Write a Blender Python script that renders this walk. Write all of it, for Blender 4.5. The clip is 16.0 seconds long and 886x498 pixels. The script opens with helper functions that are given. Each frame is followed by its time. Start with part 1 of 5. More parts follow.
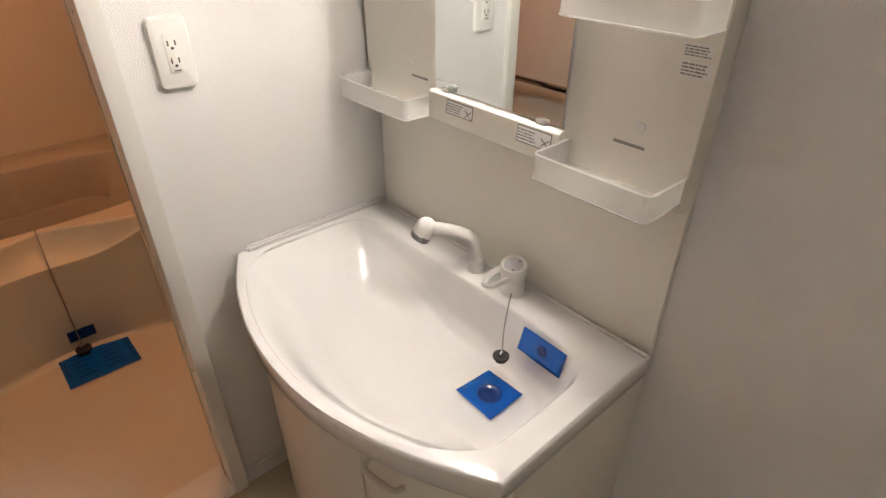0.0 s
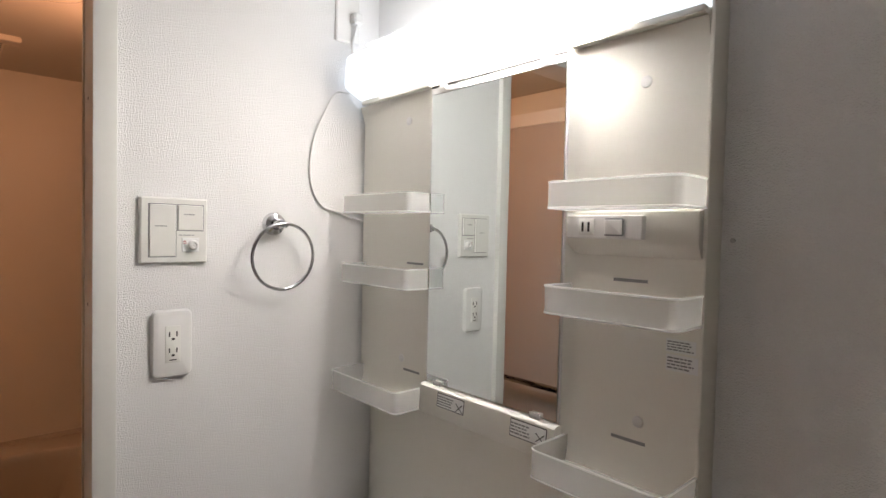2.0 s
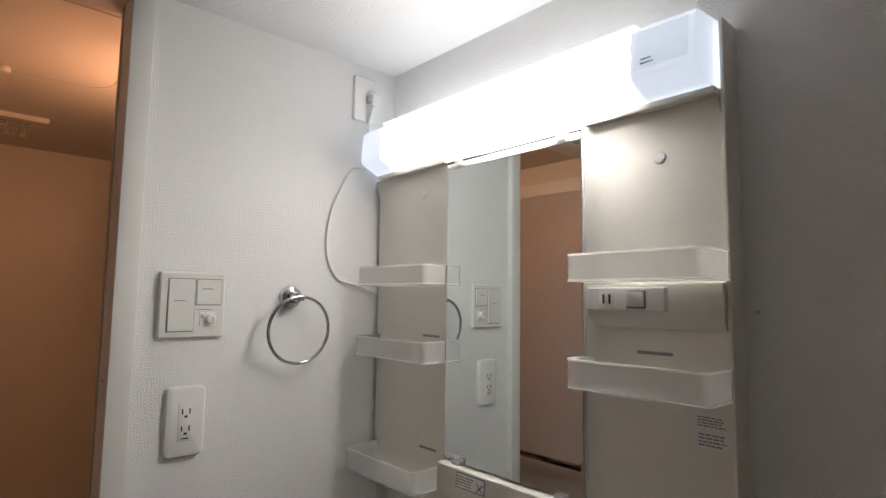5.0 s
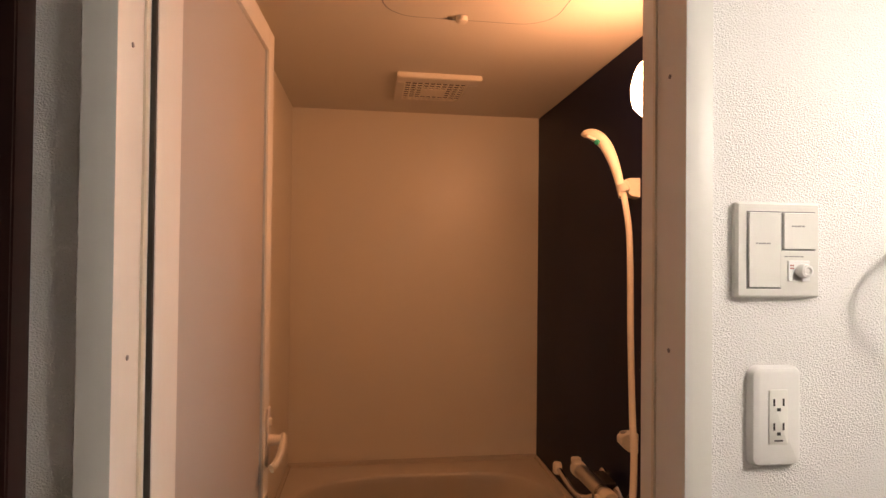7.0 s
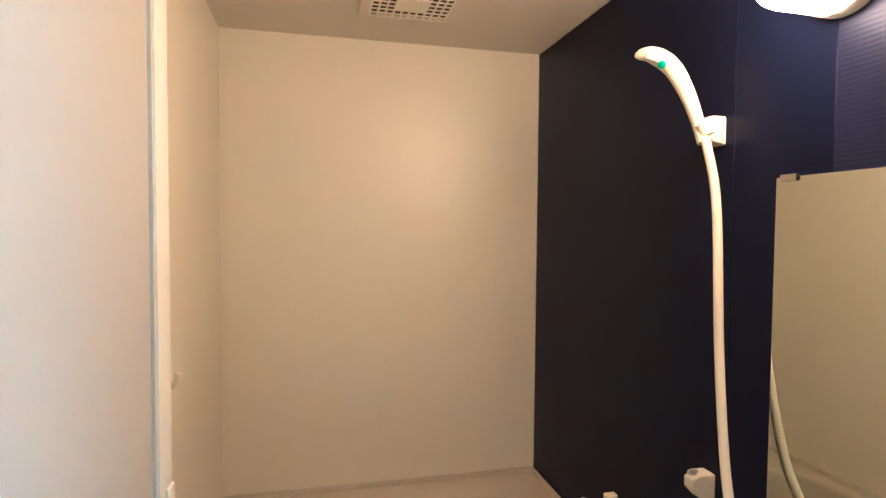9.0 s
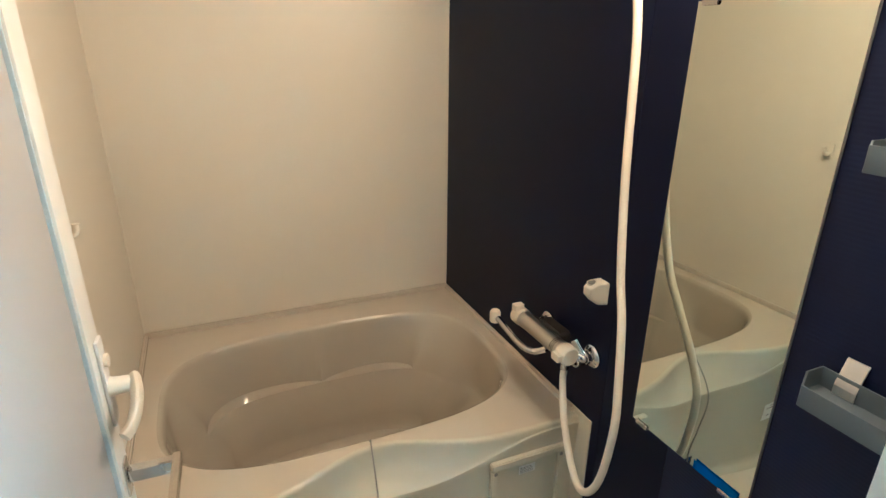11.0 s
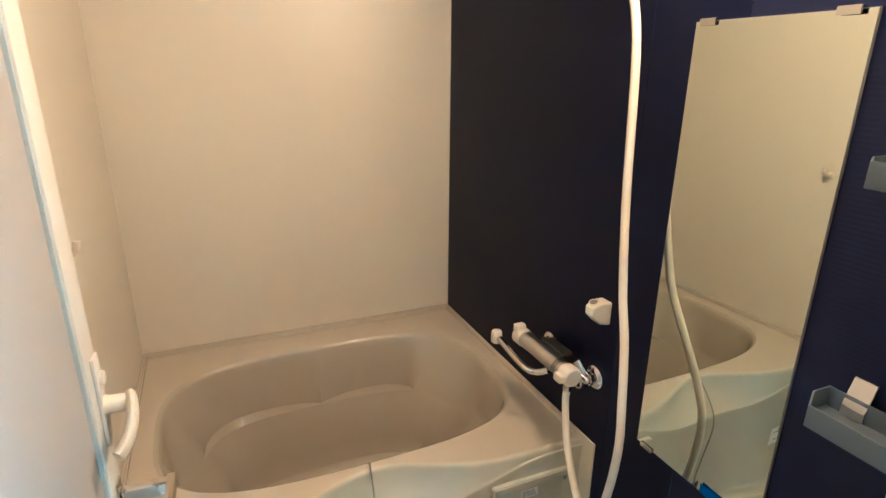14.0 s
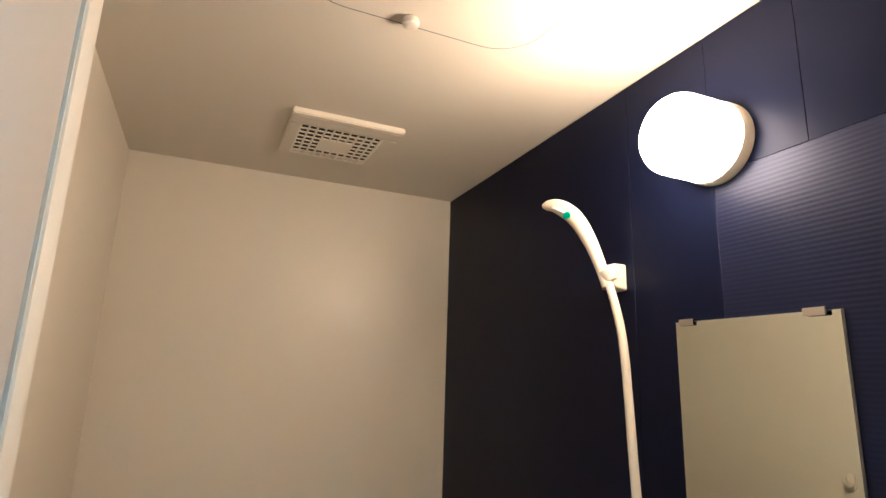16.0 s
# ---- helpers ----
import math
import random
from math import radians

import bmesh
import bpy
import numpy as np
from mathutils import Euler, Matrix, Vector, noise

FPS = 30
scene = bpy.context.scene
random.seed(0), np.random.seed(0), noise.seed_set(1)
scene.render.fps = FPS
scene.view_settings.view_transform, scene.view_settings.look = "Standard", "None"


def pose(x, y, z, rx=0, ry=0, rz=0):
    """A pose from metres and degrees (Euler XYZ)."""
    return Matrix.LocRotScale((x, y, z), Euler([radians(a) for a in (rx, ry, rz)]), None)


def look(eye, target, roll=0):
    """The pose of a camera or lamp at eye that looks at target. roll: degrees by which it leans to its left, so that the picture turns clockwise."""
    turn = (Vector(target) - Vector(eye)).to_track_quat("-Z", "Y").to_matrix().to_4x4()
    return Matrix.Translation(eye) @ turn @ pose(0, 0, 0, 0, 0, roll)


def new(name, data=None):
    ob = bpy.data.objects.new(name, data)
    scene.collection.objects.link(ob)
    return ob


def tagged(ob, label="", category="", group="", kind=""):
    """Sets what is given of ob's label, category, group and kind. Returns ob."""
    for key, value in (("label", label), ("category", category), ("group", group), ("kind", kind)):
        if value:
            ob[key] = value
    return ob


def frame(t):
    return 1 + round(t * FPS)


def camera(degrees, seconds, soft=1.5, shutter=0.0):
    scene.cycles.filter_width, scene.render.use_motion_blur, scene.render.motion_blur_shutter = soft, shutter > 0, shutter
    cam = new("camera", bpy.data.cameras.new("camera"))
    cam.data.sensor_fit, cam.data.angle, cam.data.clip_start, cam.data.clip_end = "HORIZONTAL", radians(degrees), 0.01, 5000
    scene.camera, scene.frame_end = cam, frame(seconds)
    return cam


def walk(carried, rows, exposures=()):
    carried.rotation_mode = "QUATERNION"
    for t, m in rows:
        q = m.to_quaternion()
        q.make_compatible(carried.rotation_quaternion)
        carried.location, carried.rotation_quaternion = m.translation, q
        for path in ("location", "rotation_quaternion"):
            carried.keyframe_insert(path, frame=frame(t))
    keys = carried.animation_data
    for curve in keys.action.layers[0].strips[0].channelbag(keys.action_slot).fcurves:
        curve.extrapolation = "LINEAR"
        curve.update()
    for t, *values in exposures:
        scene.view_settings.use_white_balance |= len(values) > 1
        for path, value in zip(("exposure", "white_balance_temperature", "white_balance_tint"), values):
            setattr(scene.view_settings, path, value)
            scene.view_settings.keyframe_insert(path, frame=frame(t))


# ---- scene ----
cam = camera(78.0, 16.0)
PATH = [
    (0, (1.085, -0.725, 1.405), (-0.176, 0.391, 0.327), 0.2),
    (0.5, (1.082, -0.741, 1.394), (-0.243, 0.472, 0.515), 0.8),
    (1, (1.087, -0.72, 1.387), (-0.339, 0.541, 0.774), 0.7),
    (1.5, (1.077, -0.730, 1.386), (-0.377, 0.599, 1.042), 1.2),
    (2, (1.079, -0.726, 1.388), (-0.399, 0.621, 1.325), 1.3),
    (2.5, (1.077, -0.730, 1.389), (-0.386, 0.615, 1.611), 1.5),
    (3, (1.083, -0.730, 1.399), (-0.354, 0.578, 1.875), 1.4),
    (5.5, (1.048, -0.764, 1.394), (-0.503, 0.497, 1.439), 1.4),
    (6, (0.994, -0.883, 1.392), (-0.813, -0.027, 1.406), 0.4),
    (6.5, (0.853, -0.938, 1.384), (-1.096, -0.489, 1.413), 0.6),
    (7, (0.632, -0.926, 1.366), (-1.349, -0.654, 1.395), 0.6),
    (7.5, (0.398, -0.896, 1.378), (-1.595, -0.729, 1.409), 0.6),
    (8, (0.234, -0.893, 1.369), (-1.759, -0.725, 1.404), 1.1),
    (8.2, (0.185, -0.905, 1.368), (-1.801, -0.676, 1.407), 1.3),
    (10.5, (0.072, -0.986, 1.387), (-1.718, -0.206, 0.954), 1.0),
    (11, (0.074, -0.981, 1.393), (-1.642, -0.236, 0.685), 0.5),
    (11.5, (0.074, -0.977, 1.396), (-1.533, -0.285, 0.427), 0.5),
    (12, (0.071, -0.976, 1.397), (-1.435, -0.328, 0.251), 0.5),
    (12.5, (0.071, -0.973, 1.395), (-1.401, -0.344, 0.196), 0.4),
    (13, (0.073, -0.971, 1.392), (-1.454, -0.324, 0.275), 0.2),
    (13.5, (0.073, -0.976, 1.387), (-1.569, -0.273, 0.487), 0.4),
    (14, (0.074, -0.978, 1.383), (-1.67, -0.23, 0.754), 0.5),
    (14.5, (0.076, -0.976, 1.379), (-1.738, -0.208, 1.034), 0.9),
    (15, (0.081, -0.965, 1.368), (-1.768, -0.204, 1.321), 1.2),
    (15.5, (0.076, -0.976, 1.365), (-1.753, -0.201, 1.599), 1.5),
    (16, (0.07, -0.976, 1.358), (-1.724, -0.209, 1.798), 1.8),
]
# exposure in stops and white balance: the clip's camera adapts from the washroom lamp to the warm bathroom
walk(cam, [(t, look(eye, target, roll)) for t, eye, target, roll in PATH], [
    (0.0, 0.74, 7150, 16), (1.0, 0.44, 6800, 16), (1.5, 0.1, 6750, 15), (2.0, -0.03, 6600, 15), (2.5, -0.36, 6550, 14), (3.0, -0.78, 6500, 14), (5.5, -0.48, 6500, 14), (6.5, 0.08, 7100, 17), (7.0, 0.28, 7500, 18),
    (7.6, 0.66, 7200, 14), (8.0, 1.05, 5800, -5), (8.4, 1.4, 4900, -14), (10.5, 1.9, 3740, -28), (12.5, 2.18, 3850, -28), (13.2, 2.14, 3960, -27), (14.5, 1.96, 3950, -25), (15.2, 1.76, 3920, -25), (16.0, 1.3, 3870, -24)])

# ---------------------------------------------------------------- world and light
world = bpy.data.worlds.new("world")
world.use_nodes = True
world.node_tree.nodes["Background"].inputs["Color"].default_value = (0.6, 0.65, 0.8, 1)
world.node_tree.nodes["Background"].inputs["Strength"].default_value = 0.02
scene.world = world
VANITY_LAMP = 86.0
BATH_LAMP = 51.0


# ---------------------------------------------------------------- materials
def material(name, color, rough=0.5, metal=0.0, bump=0.0, scale=60.0, vary=0.06, stain=3.0, coat=0.0, spec=0.5, kind="noise", distance=0.002):
    m = bpy.data.materials.new(name)
    m.use_nodes = True
    nt = m.node_tree
    b = nt.nodes["Principled BSDF"]
    b.inputs["Metallic"].default_value = metal
    b.inputs["Specular IOR Level"].default_value = spec
    b.inputs["Coat Weight"].default_value = coat
    b.inputs["Coat Roughness"].default_value = 0.04
    co = nt.nodes.new("ShaderNodeTexCoord")
    big = nt.nodes.new("ShaderNodeTexNoise")
    big.inputs["Scale"].default_value = stain
    big.inputs["Detail"].default_value = 5
    nt.links.new(co.outputs["Object"], big.inputs["Vector"])
    fine = nt.nodes.new("ShaderNodeTexNoise")
    fine.inputs["Scale"].default_value = scale
    fine.inputs["Detail"].default_value = 4
    nt.links.new(co.outputs["Object"], fine.inputs["Vector"])
    add = nt.nodes.new("ShaderNodeMath")
    add.operation = "MULTIPLY_ADD"
    nt.links.new(fine.outputs["Fac"], add.inputs[0])
    add.inputs[1].default_value = 0.3
    nt.links.new(big.outputs["Fac"], add.inputs[2])
    ramp = nt.nodes.new("ShaderNodeValToRGB")
    ramp.color_ramp.elements[0].position = 0.35
    ramp.color_ramp.elements[1].position = 0.95
    ramp.color_ramp.elements[0].color = (*[c * (1 - vary) for c in color], 1)
    ramp.color_ramp.elements[1].color = (*[min(1, c * (1 + vary * 0.5)) for c in color], 1)
    nt.links.new(add.outputs[0], ramp.inputs["Fac"])
    nt.links.new(ramp.outputs["Color"], b.inputs["Base Color"])
    rr = nt.nodes.new("ShaderNodeMapRange")
    rr.inputs["To Min"].default_value = rough * 0.8
    rr.inputs["To Max"].default_value = min(1, rough * 1.2)
    nt.links.new(big.outputs["Fac"], rr.inputs["Value"])
    nt.links.new(rr.outputs["Result"], b.inputs["Roughness"])
    if bump:
        bn = nt.nodes.new("ShaderNodeBump")
        bn.inputs["Strength"].default_value = bump
        bn.inputs["Distance"].default_value = distance
        src = fine.outputs["Fac"]
        if kind == "ribs":
            w = nt.nodes.new("ShaderNodeTexWave")
            w.wave_type, w.bands_direction, w.wave_profile = "BANDS", "Z", "SIN"
            w.inputs["Scale"].default_value = scale
            w.inputs["Distortion"].default_value = 0.0
            nt.links.new(co.outputs["Object"], w.inputs["Vector"])
            src = w.outputs["Fac"]
        if kind == "vinyl":
            v = nt.nodes.new("ShaderNodeTexVoronoi")
            v.feature = "SMOOTH_F1"
            v.inputs["Scale"].default_value = scale * 1.4
            mp = nt.nodes.new("ShaderNodeVectorMath")
            mp.operation = "MULTIPLY"
            mp.inputs[1].default_value = (1, 1, 1.35)
            nt.links.new(co.outputs["Object"], mp.inputs[0])
            nt.links.new(mp.outputs[0], v.inputs["Vector"])
            mx = nt.nodes.new("ShaderNodeMath")
            mx.operation = "ADD"
            nt.links.new(v.outputs["Distance"], mx.inputs[0])
            nt.links.new(fine.outputs["Fac"], mx.inputs[1])
            src = mx.outputs[0]
        nt.links.new(src, bn.inputs["Height"])
        nt.links.new(bn.outputs["Normal"], b.inputs["Normal"])
    return m


def glow(name, color, strength):
    m = bpy.data.materials.new(name)
    m.use_nodes = True
    b = m.node_tree.nodes["Principled BSDF"]
    b.inputs["Base Color"].default_value = (0.85, 0.85, 0.85, 1)
    b.inputs["Roughness"].default_value = 0.3
    b.inputs["Emission Color"].default_value = (*color, 1)
    b.inputs["Emission Strength"].default_value = strength
    return m


def tube_glow(name, color, strength, z0, z1, least):
    """A diffuser that is brightest beside its tube and fades towards the top."""
    m = glow(name, color, strength)
    nt = m.node_tree
    geo = nt.nodes.new("ShaderNodeNewGeometry")
    sep = nt.nodes.new("ShaderNodeSeparateXYZ")
    nt.links.new(geo.outputs["Position"], sep.inputs[0])
    mr = nt.nodes.new("ShaderNodeMapRange")
    mr.interpolation_type = "SMOOTHSTEP"
    for key, v in (("From Min", z0), ("From Max", z1), ("To Min", strength), ("To Max", strength * least)):
        mr.inputs[key].default_value = v
    nt.links.new(sep.outputs["Z"], mr.inputs["Value"])
    nt.links.new(mr.outputs["Result"], nt.nodes["Principled BSDF"].inputs["Emission Strength"])
    return m


def frosted(name, color, clear, rough, scatter=0.4):
    """Cloudy plastic: part clear, part scattering."""
    m = bpy.data.materials.new(name)
    m.use_nodes = True
    nt = m.node_tree
    b = nt.nodes["Principled BSDF"]
    b.inputs["Base Color"].default_value = (*color, 1)
    b.inputs["Roughness"].default_value = rough
    b.inputs["Transmission Weight"].default_value = 0.0
    tl = nt.nodes.new("ShaderNodeBsdfTranslucent")
    tl.inputs["Color"].default_value = (*color, 1)
    tp = nt.nodes.new("ShaderNodeBsdfTransparent")
    a = nt.nodes.new("ShaderNodeMixShader")
    a.inputs["Fac"].default_value = scatter
    nt.links.new(b.outputs[0], a.inputs[1])
    nt.links.new(tl.outputs[0], a.inputs[2])
    c = nt.nodes.new("ShaderNodeMixShader")
    c.inputs["Fac"].default_value = clear
    nt.links.new(a.outputs[0], c.inputs[1])
    nt.links.new(tp.outputs[0], c.inputs[2])
    nt.links.new(c.outputs[0], nt.nodes["Material Output"].inputs["Surface"])
    return m


M_WALLPAPER = material("wallpaper", (0.86, 0.85, 0.83), 0.75, bump=0.7, scale=380, vary=0.03, kind="vinyl", distance=0.0022, spec=0.25)
M_CEILPAPER = material("ceiling_paper", (0.85, 0.85, 0.84), 0.8, bump=0.5, scale=240, vary=0.03, kind="vinyl", distance=0.003, spec=0.2)
M_VINYL = material("floor_vinyl", (0.62, 0.55, 0.42), 0.45, bump=0.06, scale=90, vary=0.08)
M_TRIM = material("trim_white", (0.78, 0.77, 0.72), 0.4, bump=0.03, scale=40, vary=0.05)
M_JAMB = material("jamb_cream", (0.70, 0.66, 0.55), 0.4, bump=0.03, scale=40, vary=0.06)
M_BROWN = material("dark_brown_wood", (0.035, 0.014, 0.011), 0.35, bump=0.1, scale=30, vary=0.3, coat=0.2)
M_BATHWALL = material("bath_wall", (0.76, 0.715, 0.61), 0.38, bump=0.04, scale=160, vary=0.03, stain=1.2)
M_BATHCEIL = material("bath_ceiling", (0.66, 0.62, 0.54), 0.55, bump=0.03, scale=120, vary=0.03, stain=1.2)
M_NAVY = material("navy_panel", (0.005, 0.007, 0.026), 0.36, bump=0.02, scale=150, vary=0.15, spec=0.16)
# ribbed navy; its lighter base colour carries the sheen of the lamp nearby
M_NAVYRIBLIT = material("navy_ribbed_panel_lit", (0.0095, 0.012, 0.04), 0.4, bump=0.13, scale=40.0, vary=0.12, kind="ribs", distance=0.0012, spec=0.32)
for _m in (M_NAVY, M_NAVYRIBLIT):
    _m.node_tree.nodes["Principled BSDF"].inputs["Specular Tint"].default_value = (0.6, 0.68, 1.0, 1)
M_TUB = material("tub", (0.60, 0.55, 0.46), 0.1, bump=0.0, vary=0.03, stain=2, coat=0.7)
# the tub's beige darkened: shade inside the basin is put into the colour
M_TUBSHADE = material("tub_basin_shaded", (0.50, 0.46, 0.38), 0.09, bump=0.0, vary=0.03, stain=2, coat=0.7)
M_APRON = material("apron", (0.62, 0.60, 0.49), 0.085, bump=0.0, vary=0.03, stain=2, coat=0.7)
M_BATHFLOOR = material("bath_floor", (0.70, 0.66, 0.56), 0.35, bump=0.12, scale=220, vary=0.05)
M_IVORY = material("ivory_plastic", (0.83, 0.81, 0.73), 0.3, bump=0.015, scale=150, vary=0.03)
M_BOWL = material("bowl_white", (0.81, 0.805, 0.79), 0.12, vary=0.02, stain=2, coat=0.3)
M_WHITE = material("white_plastic", (0.80, 0.79, 0.76), 0.3, vary=0.03, bump=0.01, scale=120)
M_OLDWHITE = material("cream_plastic", (0.78, 0.73, 0.62), 0.32, vary=0.04, bump=0.01, scale=120)
M_DISC = material("grey_disc", (0.55, 0.56, 0.58), 0.35, vary=0.03)
M_PLATE = material("switch_plate", (0.76, 0.75, 0.70), 0.35, vary=0.03, bump=0.01, scale=150)
M_CHROME = material("chrome", (0.66, 0.66, 0.67), 0.07, metal=1.0, vary=0.03)
M_STEEL = material("brushed_steel", (0.64, 0.63, 0.61), 0.3, metal=1.0, vary=0.08, bump=0.03, scale=200)
M_BAR = material("polished_bar", (0.62, 0.58, 0.53), 0.16, metal=1.0, vary=0.06)
M_CHAIN = material("dull_chain_steel", (0.3, 0.29, 0.28), 0.35, metal=1.0, vary=0.15)
M_BLACK = material("black_rubber", (0.015, 0.014, 0.013), 0.5, vary=0.2, bump=0.05)
M_DARK = material("dark_slot", (0.03, 0.028, 0.025), 0.6, vary=0.2)
M_GREY = material("grey_plastic", (0.22, 0.22, 0.22), 0.4, vary=0.1)
M_BLUE = material("blue_film", (0.0, 0.098, 0.46), 0.2, vary=0.16, stain=14, bump=0.25, scale=25, coat=0.12, spec=0.3)
M_BLUEDARK = material("blue_film_dark", (0.003, 0.02, 0.13), 0.25, vary=0.15, stain=12, bump=0.2, scale=30)
M_PAPER = material("label_paper", (0.84, 0.84, 0.82), 0.5, vary=0.03)
M_INK = material("label_ink", (0.07, 0.07, 0.07), 0.6, vary=0.1)
M_INKGREY = material("label_grey_ink", (0.28, 0.28, 0.27), 0.6, vary=0.1)
M_INKRED = material("label_red_ink", (0.45, 0.08, 0.07), 0.6, vary=0.1)
M_INKPALE = material("label_faded_ink", (0.52, 0.42, 0.40), 0.6, vary=0.1)
M_GREEN = material("green_dot", (0.02, 0.35, 0.22), 0.4, vary=0.05)
M_GASKET = material("pale_gasket", (0.58, 0.64, 0.66), 0.5, vary=0.05)
M_LEAF = material("door_panel", (0.47, 0.445, 0.42), 0.36, bump=0.03, scale=200, vary=0.03)
M_MIRROR = material("mirror_silver", (0.81, 0.86, 0.85), 0.012, metal=1.0, vary=0.01)
M_BATHMIRROR = material("bath_mirror_silver", (0.77, 0.82, 0.76), 0.015, metal=1.0, vary=0.02)
M_TRAY = frosted("frosted_tray", (0.9, 0.9, 0.89), 0.72, 0.3)
M_TRAYEDGE = frosted("frosted_tray_edge", (0.92, 0.92, 0.91), 0.55, 0.3)
M_SHELF = frosted("smoky_clear_plastic", (0.15, 0.19, 0.235), 0.27, 0.4, 0.1)
M_FILMLABEL = frosted("clear_label", (0.7, 0.75, 0.8), 0.85, 0.3)
M_LAMP = tube_glow("vanity_diffuser", (1.0, 0.98, 0.935), VANITY_LAMP, 1.697, 1.72, 0.2)
M_LAMPEND = glow("vanity_diffuser_end", (0.75, 0.87, 1.0), 1.1)
M_LAMPDIM = tube_glow("vanity_diffuser_outer", (1.0, 0.98, 0.95), 7.0, 1.69, 1.775, 0.4)
M_LAMPTOP = glow("vanity_diffuser_top", (0.92, 0.97, 1.0), 4.0)
M_GLOBE = glow("bath_globe", (1.0, 0.46, 0.235), BATH_LAMP * 1.6)
M_GLOBESIDE = glow("bath_globe_side", (1.0, 0.46, 0.235), BATH_LAMP * 0.42)
M_FILMMID = material("blue_film_mid", (0.003, 0.032, 0.17), 0.25, vary=0.2, stain=14)


# ---------------------------------------------------------------- building helpers
def mesh_ob(name, verts, faces, mat, parent=None, smooth=False, bevel=0.0, segs=2):
    me = bpy.data.meshes.new(name)
    me.from_pydata([tuple(v) for v in verts], [], faces)
    bm = bmesh.new()
    bm.from_mesh(me)
    bmesh.ops.remove_doubles(bm, verts=bm.verts, dist=1e-5)
    bmesh.ops.recalc_face_normals(bm, faces=bm.faces)
    if bevel:
        es = [e for e in bm.edges if len(e.link_faces) == 2 and e.calc_face_angle(0) > 0.6]
        bmesh.ops.bevel(bm, geom=es, offset=bevel, segments=segs, affect="EDGES", profile=0.6, clamp_overlap=True)
    bm.to_mesh(me)
    bm.free()
    for p in me.polygons:
        p.use_smooth = smooth
    if smooth:
        me.set_sharp_from_angle(angle=radians(40))
    me.materials.append(mat)
    ob = new(name, me)
    if parent is not None:
        ob.parent = parent
        ob.matrix_parent_inverse = world_of(parent).inverted()
    return ob


def world_of(ob):
    m = ob.matrix_basis.copy()
    p = ob.parent
    while p is not None:
        m = p.matrix_basis @ ob.matrix_parent_inverse @ m
        ob, p = p, p.parent
    return m


def thing(name, base, label, category, group="", kind=""):
    ob = new(name)
    ob.empty_display_size = 0.05
    ob.matrix_basis = Matrix.Translation(base)
    return tagged(ob, label, category, group, kind)


def box_data(lo, hi):
    (a, b, c), (d, e, f) = lo, hi
    v = [(a, b, c), (d, b, c), (d, e, c), (a, e, c), (a, b, f), (d, b, f), (d, e, f), (a, e, f)]
    return v, [(0, 3, 2, 1), (4, 5, 6, 7), (0, 1, 5, 4), (1, 2, 6, 5), (2, 3, 7, 6), (3, 0, 4, 7)]


def box(name, lo, hi, mat, parent=None, bevel=0.0, segs=2):
    v, f = box_data(lo, hi)
    return mesh_ob(name, v, f, mat, parent, smooth=bevel > 0, bevel=bevel, segs=segs)


def boxes(name, list_of, mat, parent=None, bevel=0.0):
    """Several boxes joined into one mesh."""
    V, F = [], []
    for lo, hi in list_of:
        v, f = box_data(lo, hi)
        n = len(V)
        V += v
        F += [tuple(i + n for i in q) for q in f]
    me = bpy.data.meshes.new(name)
    me.from_pydata(V, [], F)
    if bevel:
        bm = bmesh.new()
        bm.from_mesh(me)
        bmesh.ops.bevel(bm, geom=list(bm.edges), offset=bevel, segments=2, affect="EDGES", clamp_overlap=True)
        bm.to_mesh(me)
        bm.free()
    me.materials.append(mat)
    ob = new(name, me)
    if parent is not None:
        ob.parent = parent
        ob.matrix_parent_inverse = world_of(parent).inverted()
    return ob


def smooth_path(pts, n=8):
    """Catmull-Rom through a few control points."""
    P = [Vector(p) for p in pts]
    P = [P[0] * 2 - P[1]] + P + [P[-1] * 2 - P[-2]]
    out = []
    for i in range(1, len(P) - 2):
        for k in range(n):
            t = k / n
            a, b, c, d = P[i - 1], P[i], P[i + 1], P[i + 2]
            out.append(0.5 * (2 * b + (c - a) * t + (2 * a - 5 * b + 4 * c - d) * t * t + (3 * b - a - 3 * c + d) * t ** 3))
    out.append(P[-2])
    return out


def tube(name, pts, radius, mat, parent=None, sides=14, closed=False, flat=(1, 1)):
    """A round (or flattened) bar swept along points; radius may be a list."""
    P = [Vector(p) for p in pts]
    n = len(P)
    R = radius if isinstance(radius, (list, tuple)) else [radius] * n
    V, F = [], []
    up = Vector((0.31, 0.17, 0.93)).normalized()
    ref = None
    for i, p in enumerate(P):
        d = (P[(i + 1) % n] - P[i - 1]) if closed else (P[min(i + 1, n - 1)] - P[max(i - 1, 0)])
        d.normalize()
        if ref is None:
            ref = up.cross(d)
            if ref.length < 0.1:
                ref = Vector((1, 0, 0)).cross(d)
        ref = (ref - d * ref.dot(d)).normalized()
        q = d.cross(ref)
        for k in range(sides):
            a = 2 * math.pi * k / sides
            V.append(p + ref * math.cos(a) * R[i] * flat[0] + q * math.sin(a) * R[i] * flat[1])
    for i in range(n if closed else n - 1):
        j = (i + 1) % n
        for k in range(sides):
            l = (k + 1) % sides
            F.append((i * sides + k, i * sides + l, j * sides + l, j * sides + k))
    if not closed:
        F.append(tuple(range(sides)))
        F.append(tuple((n - 1) * sides + k for k in range(sides)))
    return mesh_ob(name, V, F, mat, parent, smooth=True)


